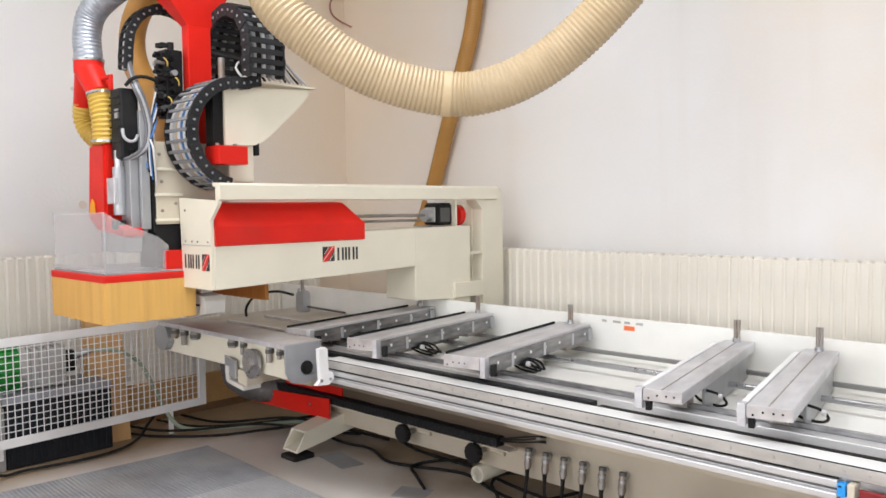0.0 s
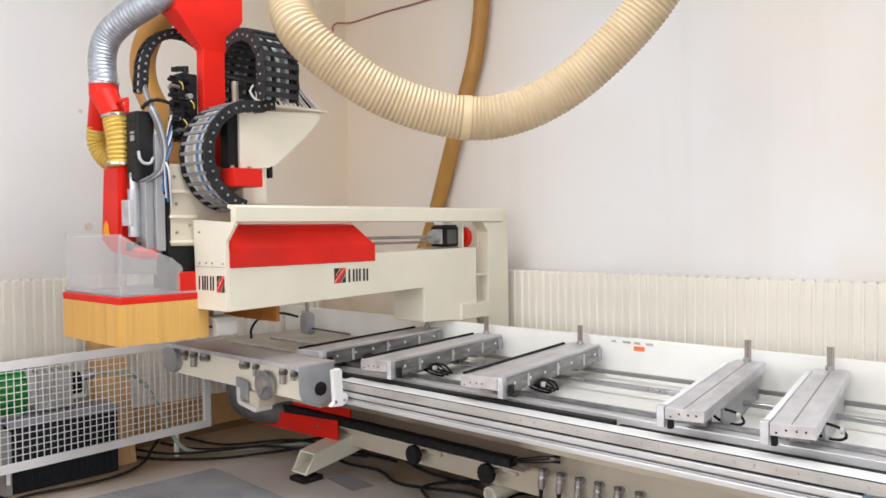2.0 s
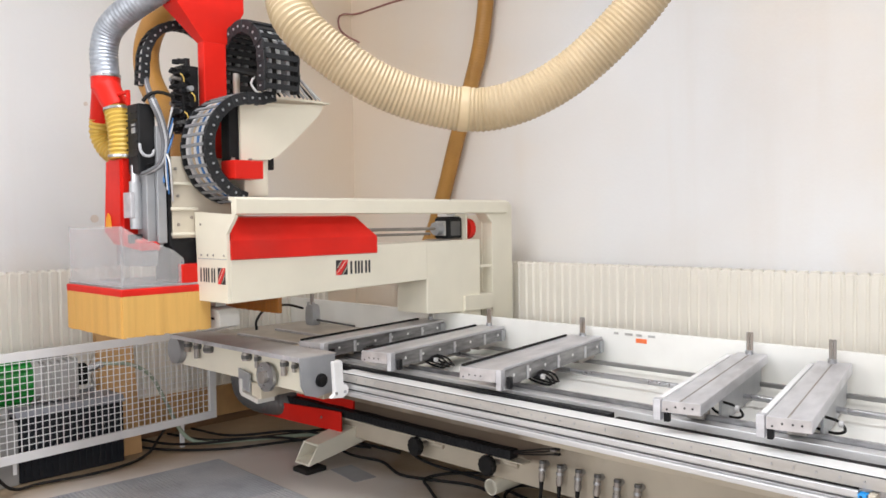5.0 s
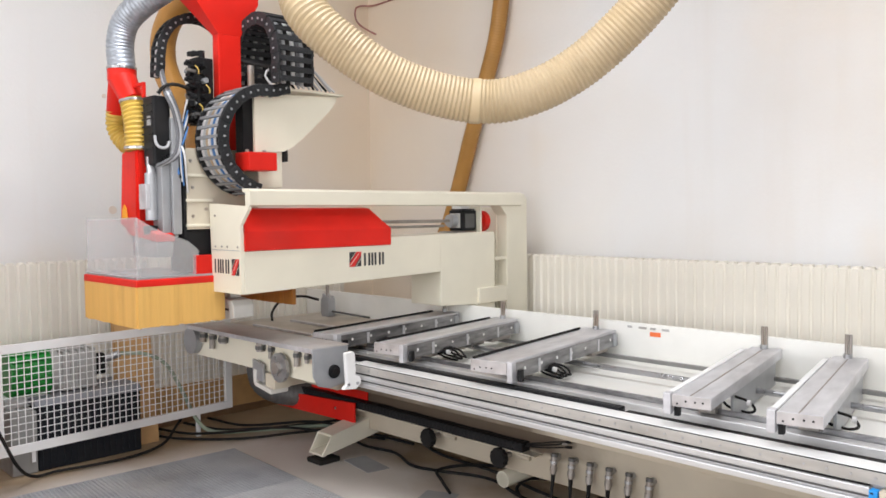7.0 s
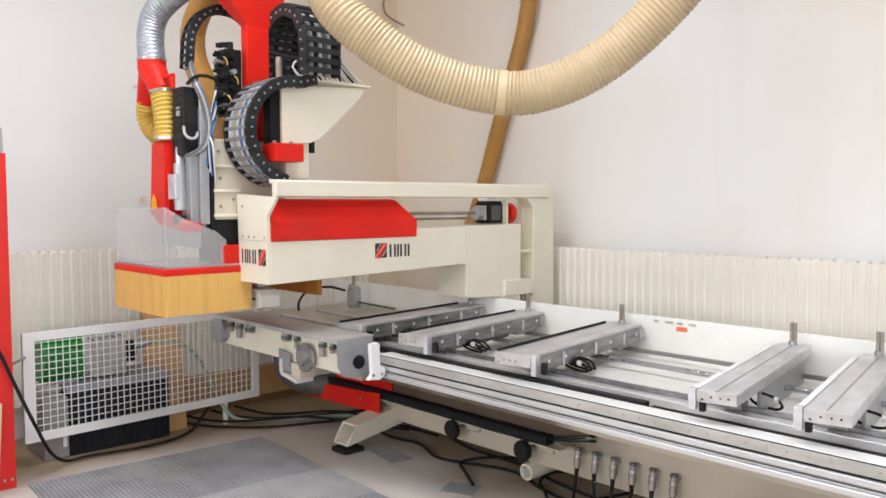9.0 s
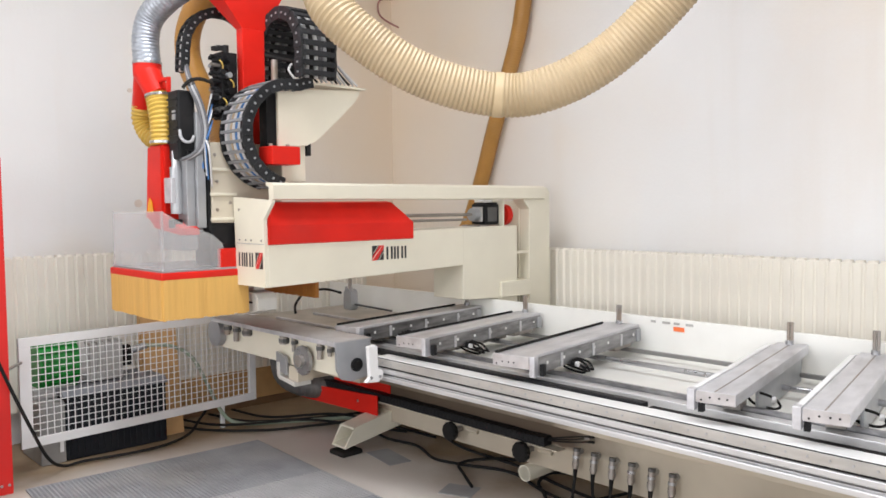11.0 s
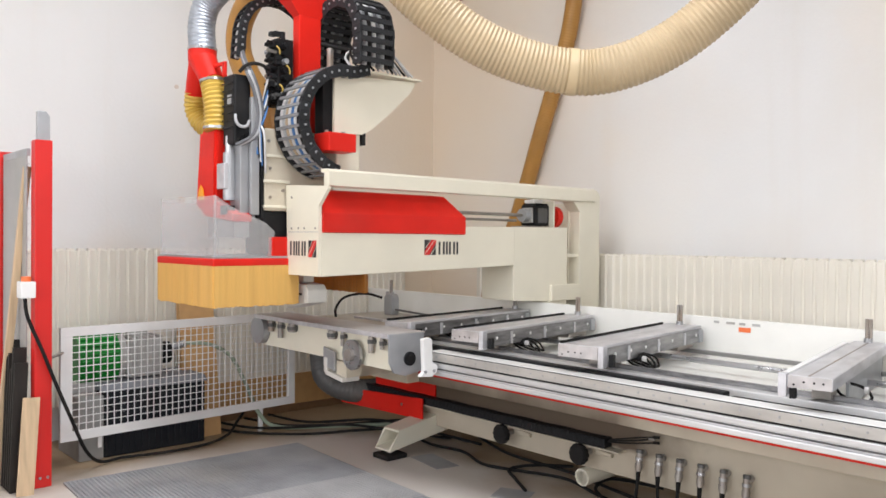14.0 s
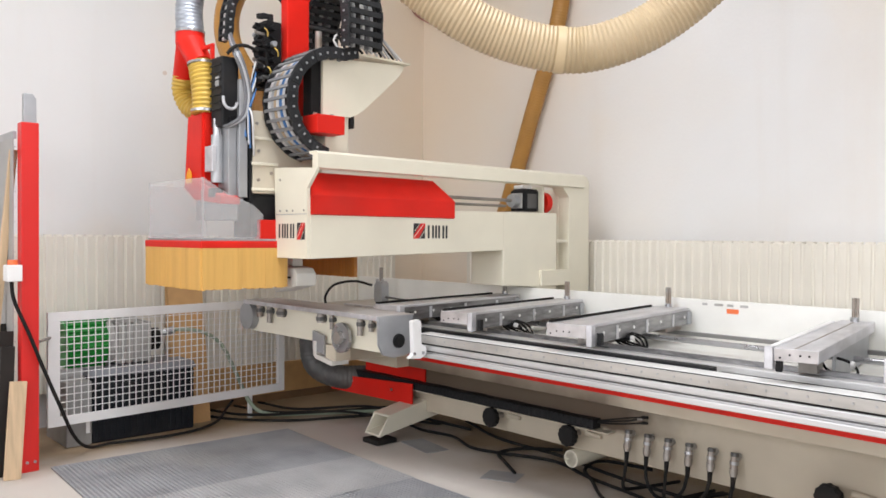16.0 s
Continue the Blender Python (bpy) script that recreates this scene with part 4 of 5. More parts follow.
# ---- energy chains of the gantry ----
def energy_chain(name, label, path, width_axis, w0, w1, height, pitch, cables, bars=CHAIN_BAR):
    """Links along a path: two side plates and crossbars for each link, with cables between."""
    pts = even([Vector(p) for p in path], pitch)
    th = thing(name, label, "energy chain", *pts[0])
    ax = Vector((1, 0, 0)) if width_axis == "x" else Vector((0, 1, 0))
    bm = bmesh.new()
    add_box(bm, -0.5, 0.5, -0.5, 0.5, -0.5, 0.5, 0.12)
    plate = mesh_of("side_plate", bm)
    plate.materials.append(CHAIN_GREY)
    bm = bmesh.new()
    add_box(bm, -0.5, 0.5, -0.5, 0.5, -0.5, 0.5, 0.1)
    bar = mesh_of("crossbar", bm)
    bar.materials.append(bars)
    bm = bmesh.new()
    add_box(bm, -0.5, 0.5, -0.5, 0.5, -0.5, 0.5, 0.0)
    dot = mesh_of("link_pin", bm)
    dot.materials.append(GALV)
    for i, (a, b) in enumerate(zip(pts, pts[1:])):
        mid, d = (a + b) / 2, (b - a).normalized()
        nrm = d.cross(ax).normalized()
        rot = Matrix((d, ax, nrm)).transposed().to_4x4()
        for k, w in enumerate((w0, w1)):
            c = mid.copy()
            c["xyz".index(width_axis)] = w + (0.004 if i % 2 else 0.0) * (1 if k else -1)
            shared("side_plate", plate, th, Matrix.Translation(c) @ rot @ Matrix.Diagonal((pitch * 1.12, 0.016, height, 1)))
            if k == (1 if width_axis == "x" else 0):
                c2 = c.copy()
                c2["xyz".index(width_axis)] += 0.011 * (1 if k else -1)
                shared("link_pin", dot, th, Matrix.Translation(c2) @ rot @ Matrix.Diagonal((0.010, 0.005, 0.012, 1)))
        for s in (1, -1):
            c = mid + nrm * s * height * 0.46
            c["xyz".index(width_axis)] = (w0 + w1) / 2
            shared("crossbar", bar, th, Matrix.Translation(c) @ rot @ Matrix.Diagonal((pitch * (0.34 if width_axis == "x" else 0.6), abs(w1 - w0) - 0.012, 0.010, 1)))
    mats = (CABLE_DARK, CABLE_GREY, RUBBER, CABLE_WHITE, CABLE_DARK, CABLE_GREY, RUBBER) if width_axis == "y" else (CABLE_WHITE, GALV, CABLE_TAN, CABLE_WHITE, CABLE_BLUE, CABLE_WHITE, RUBBER)
    for k in range(cables):
        f = (k + 0.7) / (cables + 0.4)
        line = []
        for p in pts:
            q = p.copy()
            q["xyz".index(width_axis)] = w0 + (w1 - w0) * f
            line.append(q)
        cable("cable", line[::2] + [line[-1]], 0.013, mats[k % 7], th)
    return th


def arc(cy, cz, r, a0, a1, n):
    return [(cy + r * math.cos(radians(a0 + (a1 - a0) * i / n)), cz + r * math.sin(radians(a0 + (a1 - a0) * i / n))) for i in range(n + 1)]


big = [(-3.93, 3.07, 2.345), (-3.93, 2.98, 2.335)] + [(-3.93, y, z) for y, z in arc(2.925, 2.04, 0.282, 78, 258, 26)]
energy_chain("energy_chain", "dark grey energy chain full of cables bending onto the arm", big, "x", -4.175, -3.93, 0.064, 0.052, 8)
roll = [(x, 2.97, z) for x, z in [(-4.33, 2.36)] + arc(-4.09, 2.535, 0.215, 178, 0, 22) + [(-3.875, 2.45), (-3.88, 2.36)]]
energy_chain("energy_chain", "black energy chain curled into an upright loop", roll, "y", 2.95, 3.17, 0.075, 0.052, 7, CHAIN_GREY)
thin = [(-4.45, y, z) for y, z in [(2.535, 2.42), (2.54, 2.50)] + arc(2.785, 2.55, 0.24, 170, 10, 18) + [(3.03, 2.5), (3.03, 2.35)]]
energy_chain("energy_chain", "narrow black energy chain arching over the spindle head", thin, "x", -4.50, -4.43, 0.050, 0.045, 2, CHAIN_GREY)


# ---- the machining head ----
head = thing("machining_head", "machining head with red duct, spindle and brush skirt", "machining head", -4.5, 2.75, 1.0)
SX0, SX1, SY0, SY1 = -4.88, -4.175, 2.258, 3.24
carriage = box("carriage", -4.42, -4.205, 2.565, 3.02, 1.545, 2.0, CREAM_DIRTY, head, "cream carriage casting", bevel=0.008)
for z in (1.56, 1.70, 1.84):
    box("carriage_rib", -4.40, -4.193, 2.557, 2.72, z, z + 0.016, CREAM, carriage, bevel=0.003)
box("column", -4.29, -4.22, 2.79, 2.935, 1.72, 2.665, RED, head, "red square column", bevel=0.006)
bm = bmesh.new()
lo = [bm.verts.new(v) for v in ((-4.29, 2.79, 2.664), (-4.22, 2.79, 2.664), (-4.22, 2.935, 2.664), (-4.29, 2.935, 2.664))]
hi = [bm.verts.new(v) for v in ((-4.36, 2.62, 2.86), (-4.20, 2.62, 2.86), (-4.20, 3.045, 2.86), (-4.36, 3.045, 2.86))]
tp = [bm.verts.new((v.co.x, v.co.y, 3.05)) for v in hi]
for a, b in ((lo, hi), (hi, tp)):
    for i in range(4):
        bm.faces.new((a[i], a[(i + 1) % 4], b[(i + 1) % 4], b[i]))
bm.faces.new(lo[::-1]), bm.faces.new(tp)
bmesh.ops.recalc_face_normals(bm, faces=bm.faces)
part("hopper", bm, RED, head, "red flared hopper")
prism("support_plate", [(2.86, 2.295), (3.43, 2.333), (3.43, 2.31), (3.40, 2.265), (3.27, 2.145), (3.12, 2.02), (3.05, 1.985), (2.86, 1.975)], "x", -3.985, -3.965, CREAM, head, "cream sheet-metal chain support")
box("support_shelf", -4.15, -3.93, 2.90, 3.46, 2.335, 2.345, CREAM, head, bevel=0.002)
red_block = box("red_block", -4.02, -3.875, 2.765, 2.945, 1.868, 1.968, RED, head, "red bolted block", bevel=0.005)
for y in (2.80, 2.91):
    cyl("block_bolt", (-3.95, y, 1.968), (-3.95, y, 1.985), 0.011, STEEL_DIRTY, red_block, seg=8)
box("rear_casting", -4.16, -4.0, 2.90, 3.06, 1.775, 2.12, CREAM, head, bevel=0.008)
box("side_sensor", -4.05, -4.0, 3.07, 3.10, 1.93, 2.02, BLACK, head, bevel=0.005)
box("black_slide", -4.07, -3.99, 2.80, 2.87, 1.95, 2.33, BLACK, head, bevel=0.005)
cyl("grey_cylinder", (-4.2, 2.985, 2.36), (-4.2, 2.985, 2.50), 0.020, STEEL_DIRTY, head)
for k in range(7):
    cable("loose_wire", [(-4.02 + 0.02 * k, 3.03 + 0.02 * k, 2.35), (-4.05 + 0.012 * (k % 4), 2.99 + 0.025 * k, 2.44 + 0.035 * (k % 3)), (-4.0, 3.12 + 0.02 * k, 2.50 + 0.025 * (k % 2)), (-3.97, 3.24 + 0.03 * k, 2.36)], 0.007, (CABLE_WHITE, RUBBER, GALV)[k % 3], head)
cyl("conduit", (-4.25, 2.95, 2.53), (-4.05, 3.12, 2.47), 0.012, RUBBER, head)

# valve block with small black cylinders
vb = box("valve_block", -4.36, -4.25, 2.67, 2.77, 2.14, 2.52, BLACK, head, "black valve block with fittings", bevel=0.006)
for k in range(8):
    for j in range(2):
        z = 2.17 + 0.045 * k
        cyl("fitting", (-4.27 - 0.06 * j, 2.67, z), (-4.27 - 0.06 * j, 2.615 + 0.02 * ((k * 3 + j) % 3), z + 0.006), 0.011, (BLACK, BLACK, GALV, BLACK, BLACK, BLACK, STEEL_DIRTY)[(k + 3 * j) % 7], vb, seg=10)
    cyl("fitting", (-4.25, 2.70, 2.16 + 0.045 * k), (-4.215 + 0.012 * (k % 2), 2.70, 2.16 + 0.045 * k), 0.016, (BLACK, GALV, BLACK, BLACK)[k % 4], vb, seg=10)
    box("valve_coil", -4.345 + 0.03 * (k % 2), -4.29 + 0.03 * (k % 2), 2.645, 2.675, 2.15 + 0.045 * k, 2.178 + 0.045 * k, BLACK, vb, bevel=0.003)
for k in range(6):
    cable("air_line", [(-4.22, 2.59, 2.12 + 0.03 * k), (-4.18 - 0.01 * k, 2.55, 2.05), (-4.22 + 0.015 * k, 2.53, 1.95), (-4.2, 2.52 + 0.01 * k, 1.85 - 0.02 * k)], 0.006, (CABLE_BLUE, RUBBER, CABLE_WHITE)[k % 3], head)
rnd = random.Random(11)
for k in range(14):
    fy, fz, fx = 2.60 + 0.10 * rnd.random(), 2.16 + 0.36 * rnd.random(), -4.25 + 0.04 * rnd.random()
    box("solenoid", fx - 0.03, fx, fy, fy + rnd.uniform(0.02, 0.045), fz, fz + rnd.uniform(0.015, 0.03), (BLACK, BLACK, DUCT_DARK)[k % 3], vb, bevel=0.003)
for fy, fz in ((2.635, 2.46), (2.70, 2.36), (2.655, 2.25), (2.715, 2.20)):
    cable("yellow_lead", [(-4.205, fy, fz), (-4.19, fy + 0.012, fz - 0.02), (-4.20, fy + 0.018, fz - 0.045)], 0.004, HOSE_YELLOW, vb, "yellow lead", gap=0.015)
cyl("valve_top", (-4.29, 2.72, 2.52), (-4.29, 2.72, 2.565), 0.018, BLACK, vb)
cable("black_lead", [(-4.22, 2.60, 2.33), (-4.21, 2.52, 2.345), (-4.22, 2.46, 2.33), (-4.24, 2.43, 2.29)], 0.010, RUBBER, head)
# spindle, plates and cylinders in front of the carriage
box("spindle_plate", -4.232, -4.205, 2.485, 2.535, 1.52, 2.16, GALV, head, "grey machined spindle plate", bevel=0.004)
spindle = box("spindle_motor", -4.37, -4.24, 2.40, 2.50, 1.90, 2.28, BLACK, head, "black finned spindle motor", bevel=0.012)
box("motor_badge", -4.31, -4.27, 2.395, 2.40, 2.12, 2.17, GALV, spindle, bevel=0.0)
for k in range(7):
    box("cooling_fin", -4.37, -4.25, 2.394, 2.40, 1.99 + 0.04 * k, 1.998 + 0.04 * k, BLACK, spindle, bevel=0.0)
cyl("air_cylinder", (-4.33, 2.42, 1.60), (-4.33, 2.42, 1.86), 0.034, GALV, head)
cyl("cylinder_cap", (-4.33, 2.42, 1.86), (-4.33, 2.42, 1.95), 0.024, STEEL, head)
box("cylinder_block", -4.39, -4.30, 2.375, 2.40, 1.66, 1.80, ALU, head, bevel=0.004)
box("lower_plate", -4.36, -4.24, 2.44, 2.53, 1.50, 1.96, GALV, head, bevel=0.004)
box("nozzle", -4.36, -4.28, 2.38, 2.43, 1.52, 1.57, BLACK, head, bevel=0.006)
box("spindle_nose", -4.42, -4.215, 2.56, 2.85, 1.30, 1.543, BLACK, head, bevel=0.02)
cable("spindle_hose", [(-4.235, 2.405, 2.06), (-4.225, 2.405, 2.02), (-4.215, 2.425, 1.995), (-4.21, 2.46, 1.998), (-4.21, 2.475, 2.03)], 0.0085, CABLE_GREY, head, "short grey flexible hose", gap=0.015)
for k in range(3):
    d = 0.0145 * (k - 1)
    cable("bundled_cable", [(-4.45 + d, 2.55, 2.46), (-4.33 + d, 2.51, 2.37), (-4.22 + 0.6 * d, 2.475 + 0.8 * d, 2.30), (-4.20, 2.50 + d, 2.222), (-4.20, 2.526 + d, 2.134), (-4.20, 2.535 + d, 2.054), (-4.20, 2.515 + d, 1.965), (-4.215, 2.465 + d, 1.918), (-4.25, 2.43 + d, 1.90)], 0.0095, (CABLE_DARK, CABLE_GREY, CABLE_DARK)[k], head, "grey bundled cable")
box("red_handle", -4.58, -4.36, 2.40, 2.42, 2.345, 2.365, RED, head, bevel=0.005)
box("red_handle", -4.385, -4.36, 2.40, 2.42, 2.28, 2.36, RED, head, bevel=0.005)

# red extraction duct: Y-piece, lower trunk
DX_, DY_ = -4.63, 2.40
cyl("duct_collar", (DX_, DY_, 2.40), (DX_, DY_, 2.475), 0.080, RED, head)
cyl("clamp_ring", (DX_, DY_, 2.465), (DX_, DY_, 2.48), 0.084, STEEL, head)
cyl("duct_branch", (DX_ + 0.0, DY_, 2.42), (DX_ + 0.12, DY_ + 0.01, 2.27), 0.078, RED, head, r2=0.066)
cyl("duct_branch", (DX_ - 0.0, DY_, 2.42), (DX_ - 0.13, DY_ + 0.02, 2.24), 0.074, RED, head, r2=0.060)
ribbed("yellow_hose", [(DX_ + 0.12, DY_ + 0.01, 2.275), (DX_ + 0.16, DY_ + 0.01, 2.14), (DX_ + 0.17, DY_ + 0.01, 1.99)], 0.074, 0.024, 0.008, HOSE_YELLOW, head, "yellow ribbed hose")
ribbed("yellow_hose", [(DX_ - 0.13, DY_ + 0.02, 2.245), (DX_ - 0.15, DY_ + 0.03, 2.15), (DX_ - 0.10, DY_ + 0.06, 2.06), (DX_ + 0.03, DY_ + 0.12, 1.99)], 0.066, 0.024, 0.008, HOSE_YELLOW, head, "yellow ribbed hose")
for z in (2.265, 2.0):
    cyl("clamp_ring", (DX_ + (0.122 if z > 2.2 else 0.17), DY_ + 0.01, z), (DX_ + (0.12 if z > 2.2 else 0.17), DY_ + 0.01, z + 0.014), 0.077, STEEL, head)
bm = bmesh.new()
lo = [bm.verts.new(v) for v in ((-4.67, 2.38, 1.565), (-4.43, 2.38, 1.54), (-4.43, 2.50, 1.54), (-4.67, 2.50, 1.565))]
hi = [bm.verts.new(v) for v in ((-4.60, 2.37, 1.995), (-4.40, 2.37, 1.995), (-4.40, 2.47, 1.995), (-4.60, 2.47, 1.995))]
for i in range(4):
    bm.faces.new((lo[i], lo[(i + 1) % 4], hi[(i + 1) % 4], hi[i]))
bm.faces.new(lo[::-1]), bm.faces.new(hi)
bmesh.ops.recalc_face_normals(bm, faces=bm.faces)
bmesh.ops.bevel(bm, geom=list(bm.edges), offset=0.015, segments=2, affect="EDGES")
part("duct_trunk", bm, RED, head, "red extraction trunk")
prism("duct_shoe", [(-4.66, 1.585), (-4.43, 1.60), (-4.26, 1.535), (-4.22, 1.525), (-4.22, 1.48), (-4.55, 1.515)], "y", 2.385, 2.50, RED, head, bevel=0.008)
prism("duct_mouth", [(-4.54, 1.512), (-4.225, 1.479), (-4.225, 1.395), (-4.54, 1.395)], "y", 2.395, 2.49, GALV, head, "grey sheet-metal duct mouth", bevel=0.006)
prism("warning_sticker", [(-4.605, 1.605), (-4.535, 1.605), (-4.545, 1.665), (-4.572, 1.69), (-4.595, 1.665)], "y", 2.366, 2.3715, YELLOW, head, "yellow warning sticker")
ribbed("foil_hose", [(DX_, DY_, 2.475), (DX_ - 0.01, DY_ + 0.0, 2.62), (DX_ + 0.03, DY_ + 0.02, 2.74), (DX_ + 0.16, DY_ + 0.07, 2.83), (DX_ + 0.33, DY_ + 0.16, 2.92), (DX_ + 0.42, DY_ + 0.30, 3.05)], 0.078, 0.024, 0.004, FOIL, head, "silver foil hose")

# brush skirt hung from a red rim, with an acrylic hood above
box("red_rim", SX0 - 0.012, SX1 + 0.012, SY0 - 0.012, SY1 + 0.01, 1.243, 1.283, RED, head, "red skirt frame", bevel=0.008)
box("rim_plate", SX0, SX1, SY0, SY1, 1.283, 1.295, GALV, head, bevel=0.002)
# black strip put in for the dark gap beside the carriage
box("slot_strip", -4.35, -4.204, 2.545, 2.562, 1.50, 2.1, BLACK, head, bevel=0.002)
for cy, cz in ((2.60, 1.62), (2.68, 1.66), (2.60, 1.78), (2.67, 1.93), (2.59, 1.93)):
    cyl("carriage_screw", (-4.205, cy, cz), (-4.199, cy, cz), 0.009, STEEL_DIRTY, carriage, seg=10)
noz = prism("suction_nozzle", [(-4.36, 1.145), (-4.16, 1.13), (-4.13, 1.10), (-4.13, 1.03), (-4.36, 0.985)], "y", 2.80, 2.93, NOZZLE, head, "pale grey suction nozzle", bevel=0.006)
box("nozzle_slot", -4.26, -4.19, 2.796, 2.80, 1.07, 1.082, BLACK, noz, bevel=0.0)
box("nozzle_neck", -4.34, -4.22, 2.83, 2.90, 1.14, 1.25, NOZZLE, head, bevel=0.006)
box("red_back_block", -4.24, -4.178, 2.60, 2.80, 1.29, 1.40, RED, head, bevel=0.004)


def bristles(name, along, a, b, fixed, z0, z1, material, seed):
    """A curtain of close bristle tufts, uneven at the foot."""
    rnd = random.Random(seed)
    bm = bmesh.new()
    n = int((b - a) / 0.007)
    for i in range(n):
        s = a + (b - a) * (i + 0.5) / n
        w, dep = 0.0066, 0.011 + 0.0018 * rnd.random()
        lean, foot = rnd.uniform(-0.003, 0.003), z0 + rnd.uniform(-0.003, 0.007)
        off = rnd.uniform(-0.0003, 0.0003)
        ps = []
        for z, sh in ((z1, 0), (foot, lean)):
            for u, v in ((-w, -dep), (w, -dep), (w, dep), (-w, dep)):
                ps.append(bm.verts.new((s + u + sh, fixed + v + off, z) if along == "x" else (fixed + v + off, s + u + sh, z)))
        for k in range(4):
            bm.faces.new((ps[k], ps[(k + 1) % 4], ps[4 + (k + 1) % 4], ps[4 + k]))
        bm.faces.new(ps[4:8])
    bmesh.ops.recalc_face_normals(bm, faces=bm.faces)
    return part(name, bm, material, head, "amber bristle curtain")


bristles("bristle_curtain", "x", SX0, SX1, SY0, 1.025, 1.245, BRUSH, 1)
bristles("bristle_curtain", "y", SY0, 2.76, SX1, 1.025, 1.245, BRUSH, 2)
# far curtains take the darker bristle colour in place of shade
bristles("bristle_curtain", "x", SX0, SX1, SY1, 1.068, 1.245, BRUSH_SHADED, 3)
bristles("bristle_curtain", "y", SY0, SY1, SX0, 1.025, 1.245, BRUSH_SHADED, 4)

box("acrylic_front", SX0 + 0.01, SX1 - 0.005, SY0 + 0.004, SY0 + 0.010, 1.296, 1.615, ACRYLIC, head, "scuffed clear acrylic", bevel=0.0)
prism("acrylic_side", [(SY0 + 0.011, 1.296), (SY0 + 0.36, 1.296), (SY0 + 0.36, 1.43), (SY0 + 0.30, 1.48), (SY0 + 0.10, 1.56), (SY0 + 0.011, 1.615)], "x", SX1 - 0.012, SX1 - 0.006, ACRYLIC, head, "scuffed clear acrylic")
box("acrylic_side", SX0 + 0.01, SX0 + 0.016, SY0 + 0.011, SY0 + 0.36, 1.296, 1.60, ACRYLIC, head, "scuffed clear acrylic", bevel=0.0)
box("acrylic_corner", SX1 - 0.016, SX1 - 0.004, SY0 + 0.002, SY0 + 0.014, 1.296, 1.615, ACRYLIC, head, bevel=0.0)
box("acrylic_base", SX0 + 0.01, SX1 - 0.005, SY0 - 0.004, SY0 + 0.003, 1.296, 1.316, ACRYLIC, head, bevel=0.0)


# ---- the tool unit at the bed's end ----
unit = thing("tool_changer", "cream tool changer beam with raised steel cover", "tool changer", -4.3, 3.1, 0.6)
box("beam", -5.0, -3.61, 3.01, 3.20, 0.69, 0.865, CREAM, unit, bevel=0.005)
box("cover", -5.02, -3.59, 2.955, 3.21, 0.885, 0.893, COVER_DUSTY, unit, "raised steel cover dusted with chips", bevel=0.002)
box("cover_lip", -5.02, -3.59, 2.950, 2.956, 0.868, 0.893, ALU, unit, bevel=0.001)
end_plate = prism("end_plate", [(2.955, 0.89), (3.19, 0.89), (3.195, 0.72), (3.17, 0.68), (3.06, 0.665), (2.99, 0.685), (2.96, 0.74)], "x", -3.593, -3.578, GALV, unit, "grey end plate with black pivot")
cyl("pivot", (-3.578, 3.09, 0.755), (-3.568, 3.09, 0.755), 0.038, BLACK, end_plate)
cyl("pivot_cap", (-3.568, 3.09, 0.755), (-3.560, 3.09, 0.755), 0.020, RUBBER, end_plate)
bm = bmesh.new()
add_cyl(bm, (-5.0, 2.962, 0.788), (-5.0, 3.005, 0.788), 0.088, 32)
part("end_disc", bm, GALV, unit, "round grey end disc", True)
prism("white_bracket", [(3.075, 0.872), (3.12, 0.878), (3.138, 0.866), (3.142, 0.745), (3.168, 0.735), (3.178, 0.715), (3.172, 0.69), (3.14, 0.668), (3.055, 0.676), (3.085, 0.70)], "x", -3.475, -3.445, WHITE_METAL, unit, bevel=0.006)
for y in (3.09, 3.15):
    cyl("bracket_bolt", (-3.445, y, 0.70), (-3.441, y, 0.70), 0.009, STEEL, unit, seg=10)
for x, r, h in ((-4.86, 0.020, 0.07), (-4.74, 0.018, 0.10), (-4.60, 0.026, 0.05), (-4.16, 0.024, 0.05), (-4.05, 0.012, 0.08), (-3.78, 0.016, 0.09), (-3.68, 0.013, 0.06)):
    cyl("tool_shank", (x, 2.985, 0.862), (x, 2.985, 0.862 - h), r, STEEL_DIRTY, unit)
    cyl("tool_nut", (x, 2.985, 0.845), (x, 2.985, 0.823), r * 1.25, DUCT_DARK, unit, seg=8)
    cyl("tool_clip", (x, 3.012, 0.835), (x, 2.992, 0.835), r * 1.1, DUCT_DARK, unit, seg=10)
bm = bmesh.new()
add_cyl(bm, (-3.94, 2.965, 0.745), (-3.94, 2.985, 0.745), 0.085, 36)
part("saw_disc", bm, STEEL, unit, "round steel saw guard", True)
cyl("saw_hub", (-3.94, 2.94, 0.745), (-3.94, 3.01, 0.745), 0.035, STEEL_DIRTY, unit)
prism("hanging_plate", [(-4.235, 0.76), (-4.12, 0.74), (-4.12, 0.63), (-4.235, 0.65)], "y", 2.975, 2.990, GALV, unit, bevel=0.003)
box("lower_block", -4.12, -4.02, 2.99, 3.10, 0.60, 0.688, CREAM_DIRTY, unit, bevel=0.006)
prism("lower_bracket", [(-4.22, 0.70), (-4.19, 0.70), (-4.19, 0.625), (-4.03, 0.60), (-4.03, 0.575), (-4.20, 0.60), (-4.22, 0.62)], "y", 2.97, 3.09, NOZZLE, unit, "pale bent bracket", bevel=0.003)
box("unit_support", -4.40, -4.2, 3.21, 3.62, 0.56, 0.82, CREAM_DIRTY, unit, bevel=0.006)
